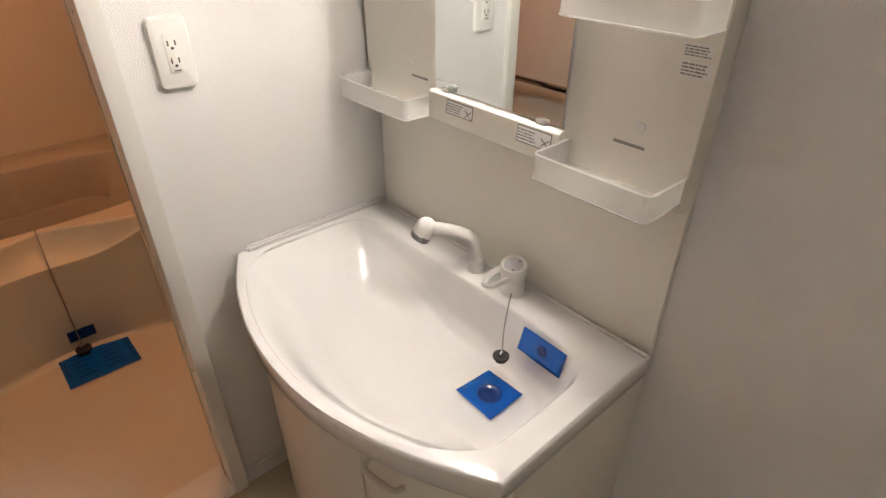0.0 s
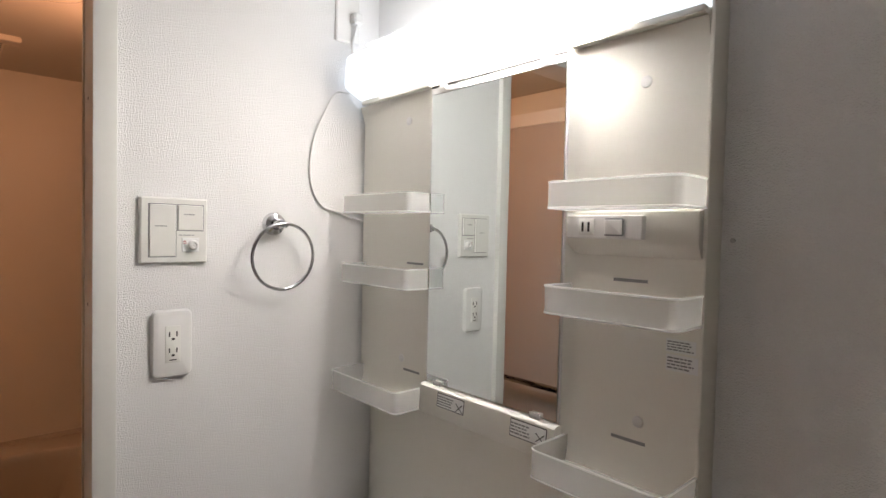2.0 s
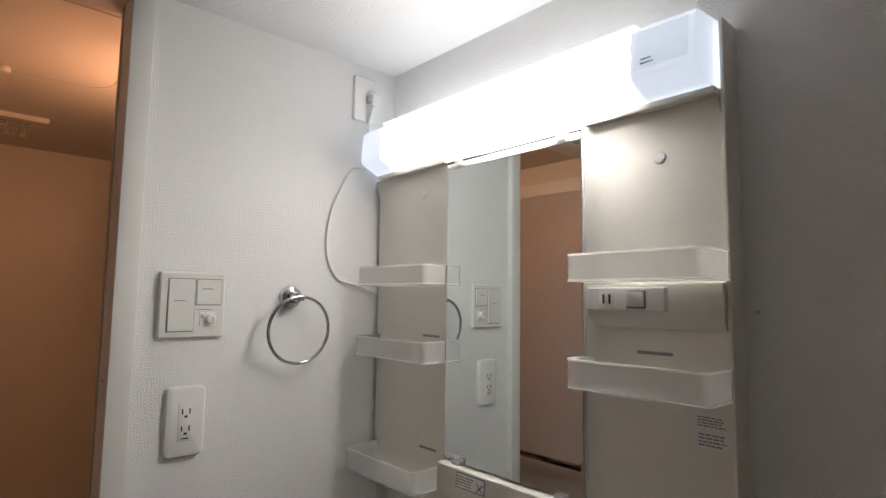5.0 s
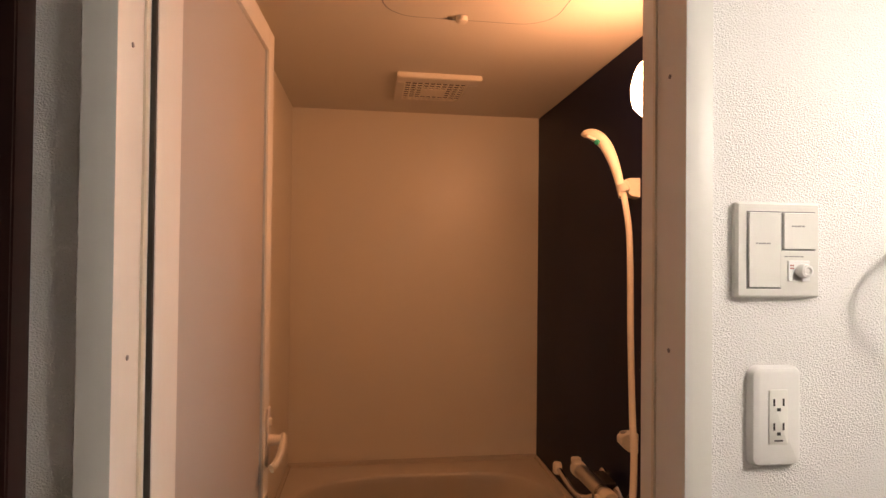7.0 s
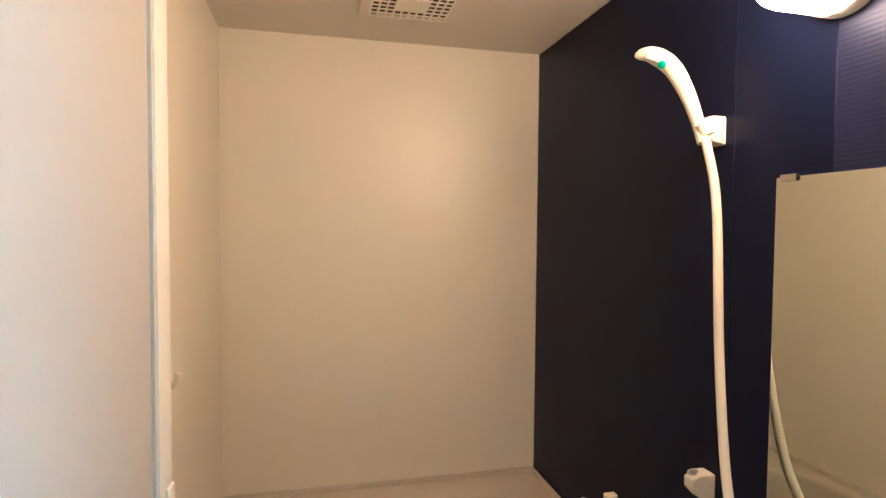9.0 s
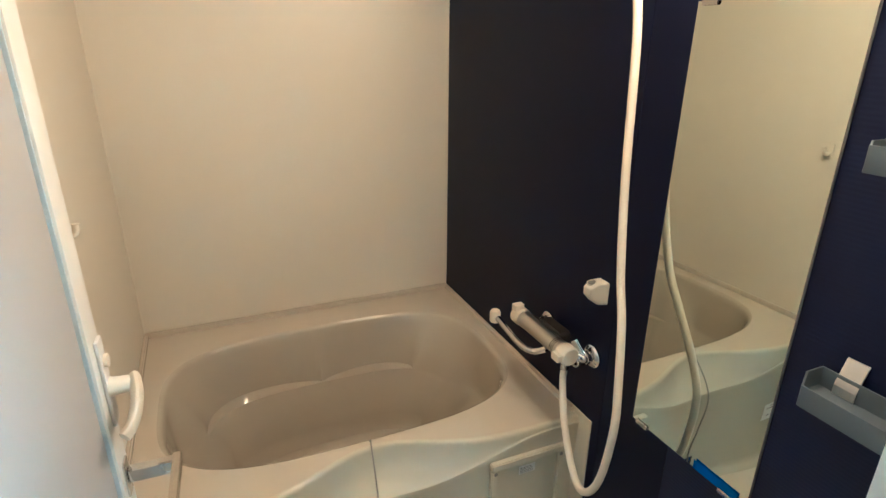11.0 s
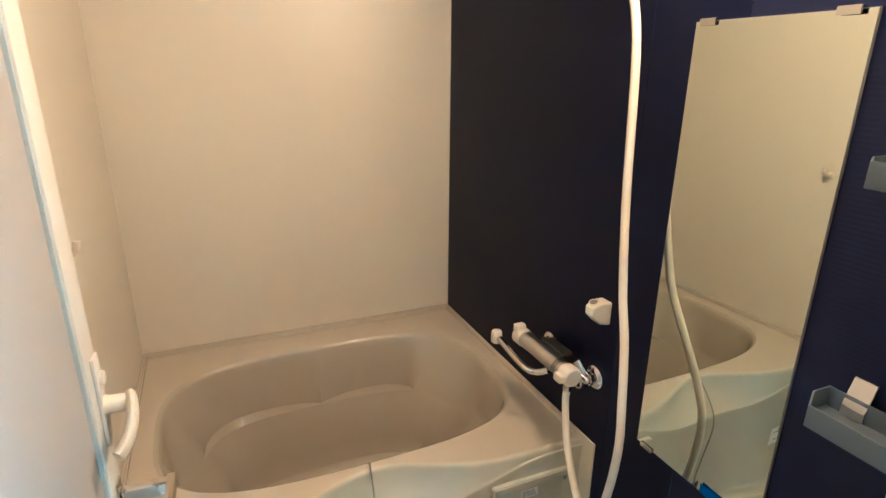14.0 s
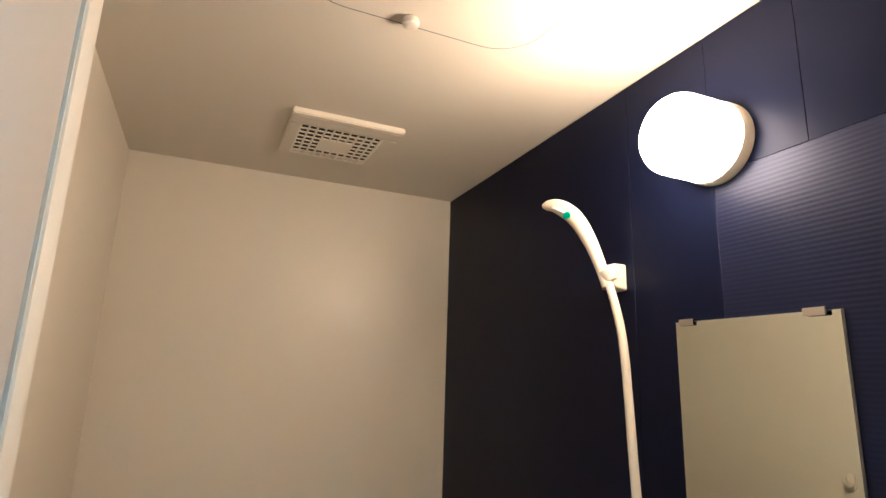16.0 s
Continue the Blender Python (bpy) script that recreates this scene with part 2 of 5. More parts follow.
def lathe(name, axis_from, axis_dir, prof, mat, parent=None, sides=28):
    """A turned shape: prof is (distance along the axis, radius)."""
    o, d = Vector(axis_from), Vector(axis_dir).normalized()
    r = d.cross(Vector((0, 0, 1)))
    if r.length < 0.1:
        r = d.cross(Vector((1, 0, 0)))
    r.normalize()
    q = d.cross(r)
    V, F = [], []
    for h, rad in prof:
        for k in range(sides):
            a = 2 * math.pi * k / sides
            V.append(o + d * h + (r * math.cos(a) + q * math.sin(a)) * max(rad, 1e-4))
    for i in range(len(prof) - 1):
        for k in range(sides):
            l = (k + 1) % sides
            F.append((i * sides + k, i * sides + l, (i + 1) * sides + l, (i + 1) * sides + k))
    F.append(tuple(range(sides)))
    F.append(tuple((len(prof) - 1) * sides + k for k in range(sides)))
    return mesh_ob(name, V, F, mat, parent, smooth=True)


def rounded_outline(w, h, r, n=6):
    out = []
    for cx, cy, a0 in ((w / 2 - r, h / 2 - r, 0), (-w / 2 + r, h / 2 - r, 90), (-w / 2 + r, -h / 2 + r, 180), (w / 2 - r, -h / 2 + r, 270)):
        for k in range(n + 1):
            a = radians(a0 + 90 * k / n)
            out.append((cx + r * math.cos(a), cy + r * math.sin(a)))
    return out


def slab(name, center, u, v, w, h, r, steps, mat, parent=None):
    """A plate with rounded corners on the plane through center spanned by u and v. steps: (height, inset) rings from the back."""
    c, u, v = Vector(center), Vector(u).normalized(), Vector(v).normalized()
    nn = u.cross(v)
    V, F = [], []
    rings = []
    for hh, ins in steps:
        o = rounded_outline(w - 2 * ins, h - 2 * ins, max(r - ins, 0.0006))
        rings.append(len(V))
        V += [c + u * a + v * b + nn * hh for a, b in o]
    n = len(o)
    for a, b in zip(rings, rings[1:]):
        for k in range(n):
            F.append((a + k, a + (k + 1) % n, b + (k + 1) % n, b + k))
    F.append(tuple(range(n)))
    F.append(tuple(rings[-1] + k for k in range(n)))
    return mesh_ob(name, V, F, mat, parent, smooth=True)


def ease(a, b, t):
    t = min(1, max(0, (t - a) / (b - a)))
    return t * t * (3 - 2 * t)


def printed(parent, center, u, v, w, h, rows, ink, lift=0.0006, seed=1, name="printed_lines"):
    """Bars that stand for small print on a label."""
    rnd = random.Random(seed)
    c, u, v = Vector(center), Vector(u).normalized(), Vector(v).normalized()
    n = u.cross(v)
    V, F = [], []
    for i in range(rows):
        y = h * (0.5 - (i + 0.5) / rows)
        x = -w / 2
        end = w / 2 * rnd.uniform(0.5, 1)
        while x < end:
            l = min(w * rnd.uniform(0.08, 0.25), end - x)
            k = len(V)
            for a, b in ((x, y - h / rows * 0.25), (x + l, y - h / rows * 0.25), (x + l, y + h / rows * 0.25), (x, y + h / rows * 0.25)):
                V.append(c + u * a + v * b + n * lift)
            F.append((k, k + 1, k + 2, k + 3))
            x += l + w * 0.035
    return mesh_ob(name, V, F, ink, parent)


# ---------------------------------------------------------------- the shell: washroom
WALL_Y = 0.036
OPEN_L, OPEN_R, OPEN_TOP = -1.19, -0.545, 1.925
NICHE_Z, ROOM_Z, EDGE_Y = 1.945, 2.36, -0.484
EAST, SOUTH = 2.3, -1.285


def structure(ob, label):
    return tagged(ob, label, kind="structure")


structure(box("floor", (-0.09, SOUTH - 0.1, -0.08), (EAST + 0.1, WALL_Y + 0.1, 0.0), M_VINYL), "cream vinyl washroom floor")
structure(box("wall_north", (-0.1, WALL_Y, 0.0), (EAST + 0.1, WALL_Y + 0.1, ROOM_Z + 0.1), M_WALLPAPER), "white textured wallpaper wall behind the washstand")
structure(boxes("wall_west", [((-0.075, OPEN_R + 0.012, 0.0), (0.0, WALL_Y, ROOM_Z)), ((-0.075, SOUTH, 0.0), (0.0, OPEN_L - 0.012, ROOM_Z)),
                              ((-0.075, OPEN_L - 0.012, OPEN_TOP + 0.012), (0.0, OPEN_R + 0.012, ROOM_Z))], M_WALLPAPER), "white textured wallpaper wall with the bathroom doorway")
# added out of view; its distance sets how much light bounces back
structure(box("wall_east", (EAST, SOUTH, 0.0), (EAST + 0.1, WALL_Y, ROOM_Z), M_WALLPAPER), "unseen white wallpaper wall, added to close the room and bounce light")
structure(boxes("wall_south", [((-0.075, SOUTH - 0.1, 0.0), (0.012, SOUTH, ROOM_Z)), ((0.86, SOUTH - 0.1, 0.0), (EAST + 0.1, SOUTH, ROOM_Z)),
                               ((0.012, SOUTH - 0.1, 2.03), (0.86, SOUTH, ROOM_Z))], M_WALLPAPER), "white wallpaper wall with a dark brown door")
structure(box("ceiling", (-0.08, SOUTH - 0.1, ROOM_Z), (EAST + 0.1, EDGE_Y, ROOM_Z + 0.1), M_CEILPAPER), "white textured ceiling")
structure(box("ceiling_niche", (0.0, EDGE_Y, NICHE_Z), (EAST, WALL_Y, ROOM_Z + 0.1), M_CEILPAPER), "lowered white textured ceiling over the washstand")
structure(boxes("baseboard", [((0.0, OPEN_R + 0.04, 0.0), (0.006, WALL_Y, 0.05)), ((0.79, WALL_Y - 0.006, 0.0), (EAST, WALL_Y, 0.05))], M_TRIM), "white baseboard")

# bathroom door casing and jambs
casing = structure(new("door_frame_1"), "white painted bathroom door casing")
J = 0.012
prof = [(0.016, 0.036), (0.016, 0.0), (-0.05, 0.0), (-0.05, 0.004), (-0.1, 0.004), (-0.1, 0.05), (-0.078, 0.05), (-0.0755, 0.0115), (0.0, 0.0115), (0.0, 0.036)]


def frame_bar(name, along):
    """One bar of the casing, swept between two mitred ends; along gives the point for (depth, offset, end)."""
    n = len(prof)
    V = [along(x, o, e) for e in (0, 1) for x, o in prof]
    F = [(k, (k + 1) % n, n + (k + 1) % n, n + k) for k in range(n)] + [tuple(range(n)), tuple(range(n, 2 * n))]
    return mesh_ob(name, V, F, M_TRIM, casing, smooth=True, bevel=0.0015)


frame_bar("jamb", lambda x, o, e: (x, OPEN_R + o, OPEN_TOP + o if e else -0.02))
frame_bar("jamb", lambda x, o, e: (x, OPEN_L - o, OPEN_TOP + o if e else -0.02))
frame_bar("head", lambda x, o, e: (x, OPEN_R + o if e else OPEN_L - o, OPEN_TOP + o))
box("sill", (-0.1, OPEN_L + 0.001, -0.055), (0.012, OPEN_R - 0.001, 0.012), M_TRIM, casing, bevel=0.003)
boxes("seal", [((-0.056, OPEN_R - 0.0035, 0.013), (-0.05, OPEN_R - 0.0003, OPEN_TOP)), ((-0.056, OPEN_L + 0.0003, 0.013), (-0.05, OPEN_L + 0.0035, OPEN_TOP))], M_JAMB, casing)
slab("strike_plate", (-0.071, OPEN_R + 0.0038, 0.972), (1, 0, 0), (0, 0, 1), 0.02, 0.072, 0.003, [(0, 0), (0.0015, 0)], M_WHITE, casing)
slab("strike_slot", (-0.071, OPEN_R + 0.0022, 0.972), (1, 0, 0), (0, 0, 1), 0.009, 0.034, 0.002, [(0, 0), (0.0006, 0)], M_JAMB, casing)
for dz in (-0.027, 0.027):
    lathe("screw", (-0.071, OPEN_R + 0.0022, 0.972 + dz), (0, -1, 0), [(0, 0.0045), (0.0008, 0.0045), (0.0012, 0.003)], M_STEEL, casing, 16)
for z in (0.45, 1.25, 1.6):
    for yy, s in ((OPEN_R, -1), (OPEN_L, 1)):
        lathe("screw_cap", (-0.02, yy, z), (0, s, 0), [(0, 0.003), (0.0008, 0.003), (0.001, 0.002)], M_GREY, casing, 12)

# dark brown door and its frame in the south wall
brown = structure(new("door_2"), "closed dark brown wooden door in a stepped frame")
boxes("door_frame", [((0.012, SOUTH - 0.09, 0.0), (0.045, SOUTH + 0.014, 2.03)), ((0.045, SOUTH - 0.09, 0.0), (0.07, SOUTH - 0.012, 2.0)),
                     ((0.827, SOUTH - 0.09, 0.0), (0.86, SOUTH + 0.014, 2.03)), ((0.045, SOUTH - 0.09, 1.997), (0.827, SOUTH + 0.014, 2.03))], M_BROWN, brown, bevel=0.002)
boxes("door_leaf", [((0.072, SOUTH - 0.06, 0.005), (0.825, SOUTH - 0.028, 1.995)), ((0.10, SOUTH - 0.03, 0.1), (0.13, SOUTH - 0.022, 1.9)),
                    ((0.76, SOUTH - 0.03, 0.1), (0.79, SOUTH - 0.022, 1.9))], M_BROWN, brown, bevel=0.002)

# ---------------------------------------------------------------- the shell: bathroom
BX0, BX1, BY0, BY1, BZ0, BZ1 = -1.797, -0.1, -1.256, -0.154, -0.032, 2.008
structure(box("bath_wall_west", (BX0 - 0.05, BY0 - 0.05, -0.06), (BX0, BY1 + 0.05, BZ1), M_BATHWALL), "cream bathroom wall panel behind the tub")
structure(box("bath_wall_south", (BX0, BY0 - 0.05, -0.06), (BX1 + 0.02, BY0, BZ1), M_BATHWALL), "cream bathroom wall panel")
structure(boxes("bath_wall_east", [((BX1, BY0, -0.06), (BX1 + 0.022, OPEN_L - 0.045, BZ1)), ((BX1, OPEN_R + 0.045, -0.06), (BX1 + 0.022, BY1, BZ1)),
                                   ((BX1, OPEN_L - 0.045, OPEN_TOP + 0.045), (BX1 + 0.022, OPEN_R + 0.045, BZ1))], M_BATHWALL), "cream bathroom wall around the doorway")
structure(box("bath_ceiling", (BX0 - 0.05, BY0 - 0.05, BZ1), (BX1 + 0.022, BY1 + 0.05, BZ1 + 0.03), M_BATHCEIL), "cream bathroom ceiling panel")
navy = structure(box("bath_wall_north", (BX0, BY1 + 0.004, -0.06), (BX1 + 0.022, BY1 + 0.05, BZ1), M_NAVY), "dark navy bathroom wall of joined panels")
PANELS = [(BX0 + 0.001, -0.8189, BZ0, BZ1 - 0.002, M_NAVY), (-0.8183, -0.6061, BZ0, BZ1 - 0.002, M_NAVY), (-0.6055, BX1 - 0.001, BZ0, 1.7238, M_NAVYRIBLIT),
          (-0.6055, -0.4303, 1.7243, BZ1 - 0.002, M_NAVY), (-0.4298, BX1 - 0.001, 1.7245, BZ1 - 0.002, M_NAVY)]
for a, b, c, d, m in PANELS:
    box("panel", (a, BY1, c), (b, BY1 + 0.005, d), m, navy, bevel=0.0006, segs=1)
# corner beads
structure(boxes("bath_trim", [((BX0, BY1 - 0.004, 0.475), (BX0 + 0.004, BY1, BZ1)), ((BX0, BY0, 0.475), (BX0 + 0.004, BY0 + 0.004, BZ1))], M_BATHWALL), "cream corner beads")


def bath_floor():
    """Moulded floor: a shallow washing area with a slightly raised border along the navy wall."""
    nx, ny = 30, 50
    x0, x1, y0, y1 = -1.05, BX1 + 0.01, BY0, BY1
    V, F = [], []
    for i in range(nx + 1):
        for j in range(ny + 1):
            x, y = x0 + (x1 - x0) * i / nx, y0 + (y1 - y0) * j / ny
            z = BZ0 - 0.006 + 0.007 * ease(-0.53, -0.49, y) + 0.006 * ease(-0.35, -0.1, x) + 0.02 * ease(y1 - 0.03, y1, y) + 0.02 * ease(y0 + 0.03, y0, y)
            V.append((x, y, z))
    for i in range(nx):
        for j in range(ny):
            a = i * (ny + 1) + j
            F.append((a, a + 1, a + ny + 2, a + ny + 1))
    n = len(V)
    V += [(x0, y0, -0.09), (x1, y0, -0.09), (x1, y1, -0.09), (x0, y1, -0.09)]
    F.append((n, n + 1, n + 2, n + 3))
    return mesh_ob("bath_floor", V, F, M_BATHFLOOR, smooth=True)


structure(bath_floor(), "cream moulded plastic bathroom floor")

# ---------------------------------------------------------------- bathtub
RIM = 0.458
CX, CY, AX, AY = -1.34, -0.70, 0.322, 0.496


def front_x(y):
    return -0.897 - 0.092 * math.exp(-((y + 0.70) / 0.19) ** 2) - 0.012 * ease(-1.05, -1.2, y)


def crease_x(y):
    return -0.893 - 0.03 * math.exp(-((y + 0.72) / 0.25) ** 2) - 0.012 * ease(-1.05, -1.2, y)


def crease_z(y):
    return RIM - 0.012 - 0.088 * ease(-0.25, -0.62, y) * ease(-1.22, -0.85, y)


def base_x(y):
    return -0.915 - 0.052 * math.exp(-((y + 0.72) / 0.22) ** 2)


def super_point(a, n=3.3):
    c, s = math.cos(a), math.sin(a)
    k = (abs(c) ** n + abs(s) ** n) ** (-1 / n)
    return c * k, s * k


def tub_parts():
    tub = thing("bathtub", (-1.34, -0.7, -0.03), "beige moulded plastic bathtub, empty, with a wavy cream apron", "bathtub")
    N = 160
    ang = [2 * math.pi * k / N for k in range(N)]
    # basin: rings from the lip down; two shallow arm ledges on the long side
    rings = [(1.0, 0.0), (0.985, -0.003), (0.972, -0.012), (0.962, -0.03), (0.945, -0.10), (0.932, -0.165), (0.929, -0.188), (0.926, -0.191), (0.92, -0.2),
             (0.835, -0.26), (0.80, -0.35), (0.76, -0.39), (0.68, -0.41), (0.4, -0.415), (0.02, -0.42)]
    V, F = [], []
    for r, (s, dz) in enumerate(rings):
        for a in ang:
            u, v = super_point(a)
            y = CY + AY * v
            arm = sum(math.cos(max(-1.0, min(1.0, (y - c) / h)) * math.pi / 2) ** 0.7 for c, h in ((-0.955, 0.235), (-0.515, 0.2)))
            # the long wall leans in, but for two arm rests scooped out of it
            lean = 0.13 * ease(0.0, 0.5, -u) * ease(2.5, 5.5, r) * ease(14, 9, r)
            ss = s - lean * (1 - (arm if r < 6.5 else 0.0))
            zz = RIM + dz
            V.append((CX + AX * u * ss, CY + AY * v * ss, zz))
    for r in range(len(rings) - 1):
        for k in range(N):
            F.append((r * N + k, r * N + (k + 1) % N, (r + 1) * N + (k + 1) % N, (r + 1) * N + k))
    F.append(tuple((len(rings) - 1) * N + k for k in range(N)))
    mesh_ob("basin", V, F, M_TUBSHADE, tub, smooth=True)
    # rim: from the lip out to the walls and the apron's roll
    V, F = [], []
    steps = [0, 0.12, 0.5, 1.0]
    for k, a in enumerate(ang):
        u, v = super_point(a)
        px, py = CX + AX * u, CY + AY * v
        dx, dy = math.cos(a) * AX, math.sin(a) * AY
        lo, hi = 0.5, 3.0
        for _ in range(30):
            t = (lo + hi) / 2
            x, y = CX + dx * t, CY + dy * t
            ok = x > BX0 + 0.012 and BY0 + 0.012 < y < BY1 - 0.012 and x < front_x(min(max(y, BY0), BY1)) - 0.012
            lo, hi = (t, hi) if ok else (lo, t)
        ex, ey = CX + dx * lo, CY + dy * lo
        for s in steps:
            V.append((px + (ex - px) * s, py + (ey - py) * s, RIM + 0.002 * math.sin(math.pi * min(1, s))))
    m = len(steps)
    for k in range(N):
        l = (k + 1) % N
        for j in range(m - 1):
            F.append((k * m + j, k * m + j + 1, l * m + j + 1, l * m + j))
    mesh_ob("rim", V, F, M_TUB, tub, smooth=True)
    # flange against the walls
    h = 0.475
    boxes("flange", [((BX0 + 0.0005, BY0 + 0.0005, RIM - 0.03), (BX0 + 0.016, BY1 - 0.0005, h)), ((BX0 + 0.016, BY0 + 0.0005, RIM - 0.03), (-0.93, BY0 + 0.014, h)),
                     ((BX0 + 0.016, BY1 - 0.014, RIM - 0.03), (-0.915, BY1 - 0.0005, h))], M_TUB, tub, bevel=0.004)
    # apron: roll over the front edge, concave band, crease, skirt and foot fillet
    ny = 110
    V, F = [], []
    for j in range(ny + 1):
        y = BY0 + 0.001 + (BY1 - BY0 - 0.002) * j / ny
        fx, gx, gz, bx = front_x(y), crease_x(y), crease_z(y), base_x(y)
        gx = max(gx, fx)
        pts = [(fx - 0.03, RIM - 0.0015), (fx - 0.009, RIM), (fx - 0.004, RIM - 0.0012), (fx - 0.0005, RIM - 0.0045), (fx + 0.001, RIM - 0.01), (fx + 0.0015, RIM - 0.014)]
        h0, h1 = RIM - 0.014, gz
        for q in (0.2, 0.4, 0.6, 0.8):
            pts.append((fx + 0.002 + (gx - fx - 0.002) * q ** 1.8, h0 + (h1 - h0) * q - 0.004 * math.sin(q * math.pi)))
        pts += [(gx, gz - 0.001), (gx + 0.0028, gz - 0.0032), (gx + 0.0036, gz - 0.0075), (gx + 0.001, gz - 0.02)]
        top = gz - 0.02
        for q in (0.2, 0.4, 0.6, 0.8, 0.92):
            pts.append((gx + 0.001 + (bx - gx) * q, top + (BZ0 - top) * q))
        pts += [(bx + 0.004, BZ0 + 0.012), (bx + 0.013, BZ0 + 0.002), (bx + 0.03, BZ0 - 0.006)]
        V += [(x, y, z) for x, z in pts]
    m = len(pts)
    for j in range(ny):
        for k in range(m - 1):
            F.append((j * m + k, j * m + k + 1, (j + 1) * m + k + 1, (j + 1) * m + k))
    mesh_ob("apron", V, F, M_APRON, tub, smooth=True)
    box("end_panel", (-0.96, BY1 - 0.005, BZ0 + 0.003), (-0.846, BY1 - 0.0003, 0.472), M_APRON, tub, bevel=0.0015)
    return tub


tub_parts()


def apron_cover():
    """Access cover with a soap ledge on the apron."""
    x = -0.888
    c = thing("apron_cover", (x, -0.312, 0.06), "cream plastic access cover with a soap ledge on the tub apron", "cover")
    y0, y1, z0, z1 = -0.424, -0.2, 0.055, 0.388
    boxes("frame", [((x - 0.012, y0, z1 - 0.022), (x + 0.006, y1, z1)), ((x - 0.012, y0, z0), (x + 0.004, y1, z0 + 0.012)),
                    ((x - 0.012, y0, z0 + 0.012), (x + 0.004, y0 + 0.02, z1 - 0.022)), ((x - 0.012, y1 - 0.02, z0 + 0.012), (x + 0.004, y1, z1 - 0.022))], M_APRON, c, bevel=0.003)
    box("back", (x - 0.03, y0 + 0.02, z0 + 0.012), (x - 0.006, y1 - 0.02, z1 - 0.022), M_APRON, c, bevel=0.002)
    V, F = [], []
    for i in range(17):
        a = math.pi * i / 16
        yy = -0.312 + 0.078 * math.cos(a)
        d = 0.05 * math.sin(a) ** 0.8
        V += [(x - 0.006, yy, 0.135), (x - 0.006 + d, yy, 0.133), (x - 0.006 + d * 0.9, yy, 0.126), (x - 0.006, yy, 0.098)]
    for i in range(16):
        for k in range(3):
            F.append((i * 4 + k, i * 4 + k + 1, i * 4 + k + 5, i * 4 + k + 4))
    mesh_ob("soap_ledge", V, F, M_WHITE, c, smooth=True)
    for yy in (y0 + 0.012, y1 - 0.012):
        for zz in (z0 + 0.02, z1 - 0.03):
            lathe("screw", (x + 0.004, yy, zz), (1, 0, 0), [(0, 0.005), (0.0015, 0.005), (0.002, 0.003)], M_GREY, c, 12)
    slab("label", (x - 0.0058, -0.312, 0.335), (0, 1, 0), (0, 0, 1), 0.05, 0.026, 0.001, [(0, 0), (0.0004, 0)], M_PAPER, c)
    printed(c, (x - 0.0054, -0.312, 0.335), (0, 1, 0), (0, 0, 1), 0.044, 0.02, 4, M_INKGREY)


apron_cover()


def apron_at(y, z):
    """Point, two directions and normal on the apron's skirt."""
    def skirt(yy, zz):
        top = crease_z(yy) - 0.02
        return base_x(yy) + (max(crease_x(yy), front_x(yy)) + 0.001 - base_x(yy)) * (zz - BZ0) / (top - BZ0)
    u = Vector((skirt(y + 0.03, z) - skirt(y - 0.03, z), 0.06, 0)).normalized()
    v = Vector((skirt(y, z + 0.03) - skirt(y, z - 0.03), 0, 0.06)).normalized()
    return Vector((skirt(y, z), y, z)), u, v, u.cross(v).normalized()


def apron_label(name, y, z, w, h, rows, ink, seed, group="labels on the tub apron"):
    p, u, v, n = apron_at(y, z)
    p = p + n * 0.004
    t = thing(name, p, "white printed notice stuck on the tub apron", "label", group)
    slab("paper", p, u, v, w, h, 0.002, [(0, 0), (0.0006, 0)], M_PAPER, t)
    printed(t, p + n * 0.0007, u, v, w * 0.92, h * 0.9, rows, ink, seed=seed)


apron_label("notice_label", -1.085, 0.318, 0.088, 0.1, 7, M_INKPALE, 3)
apron_label("notice_label", -1.178, 0.295, 0.085, 0.105, 9, M_INKGREY, 4)
apron_label("notice_label", -1.112, 0.2, 0.222, 0.068, 6, M_INKGREY, 5)


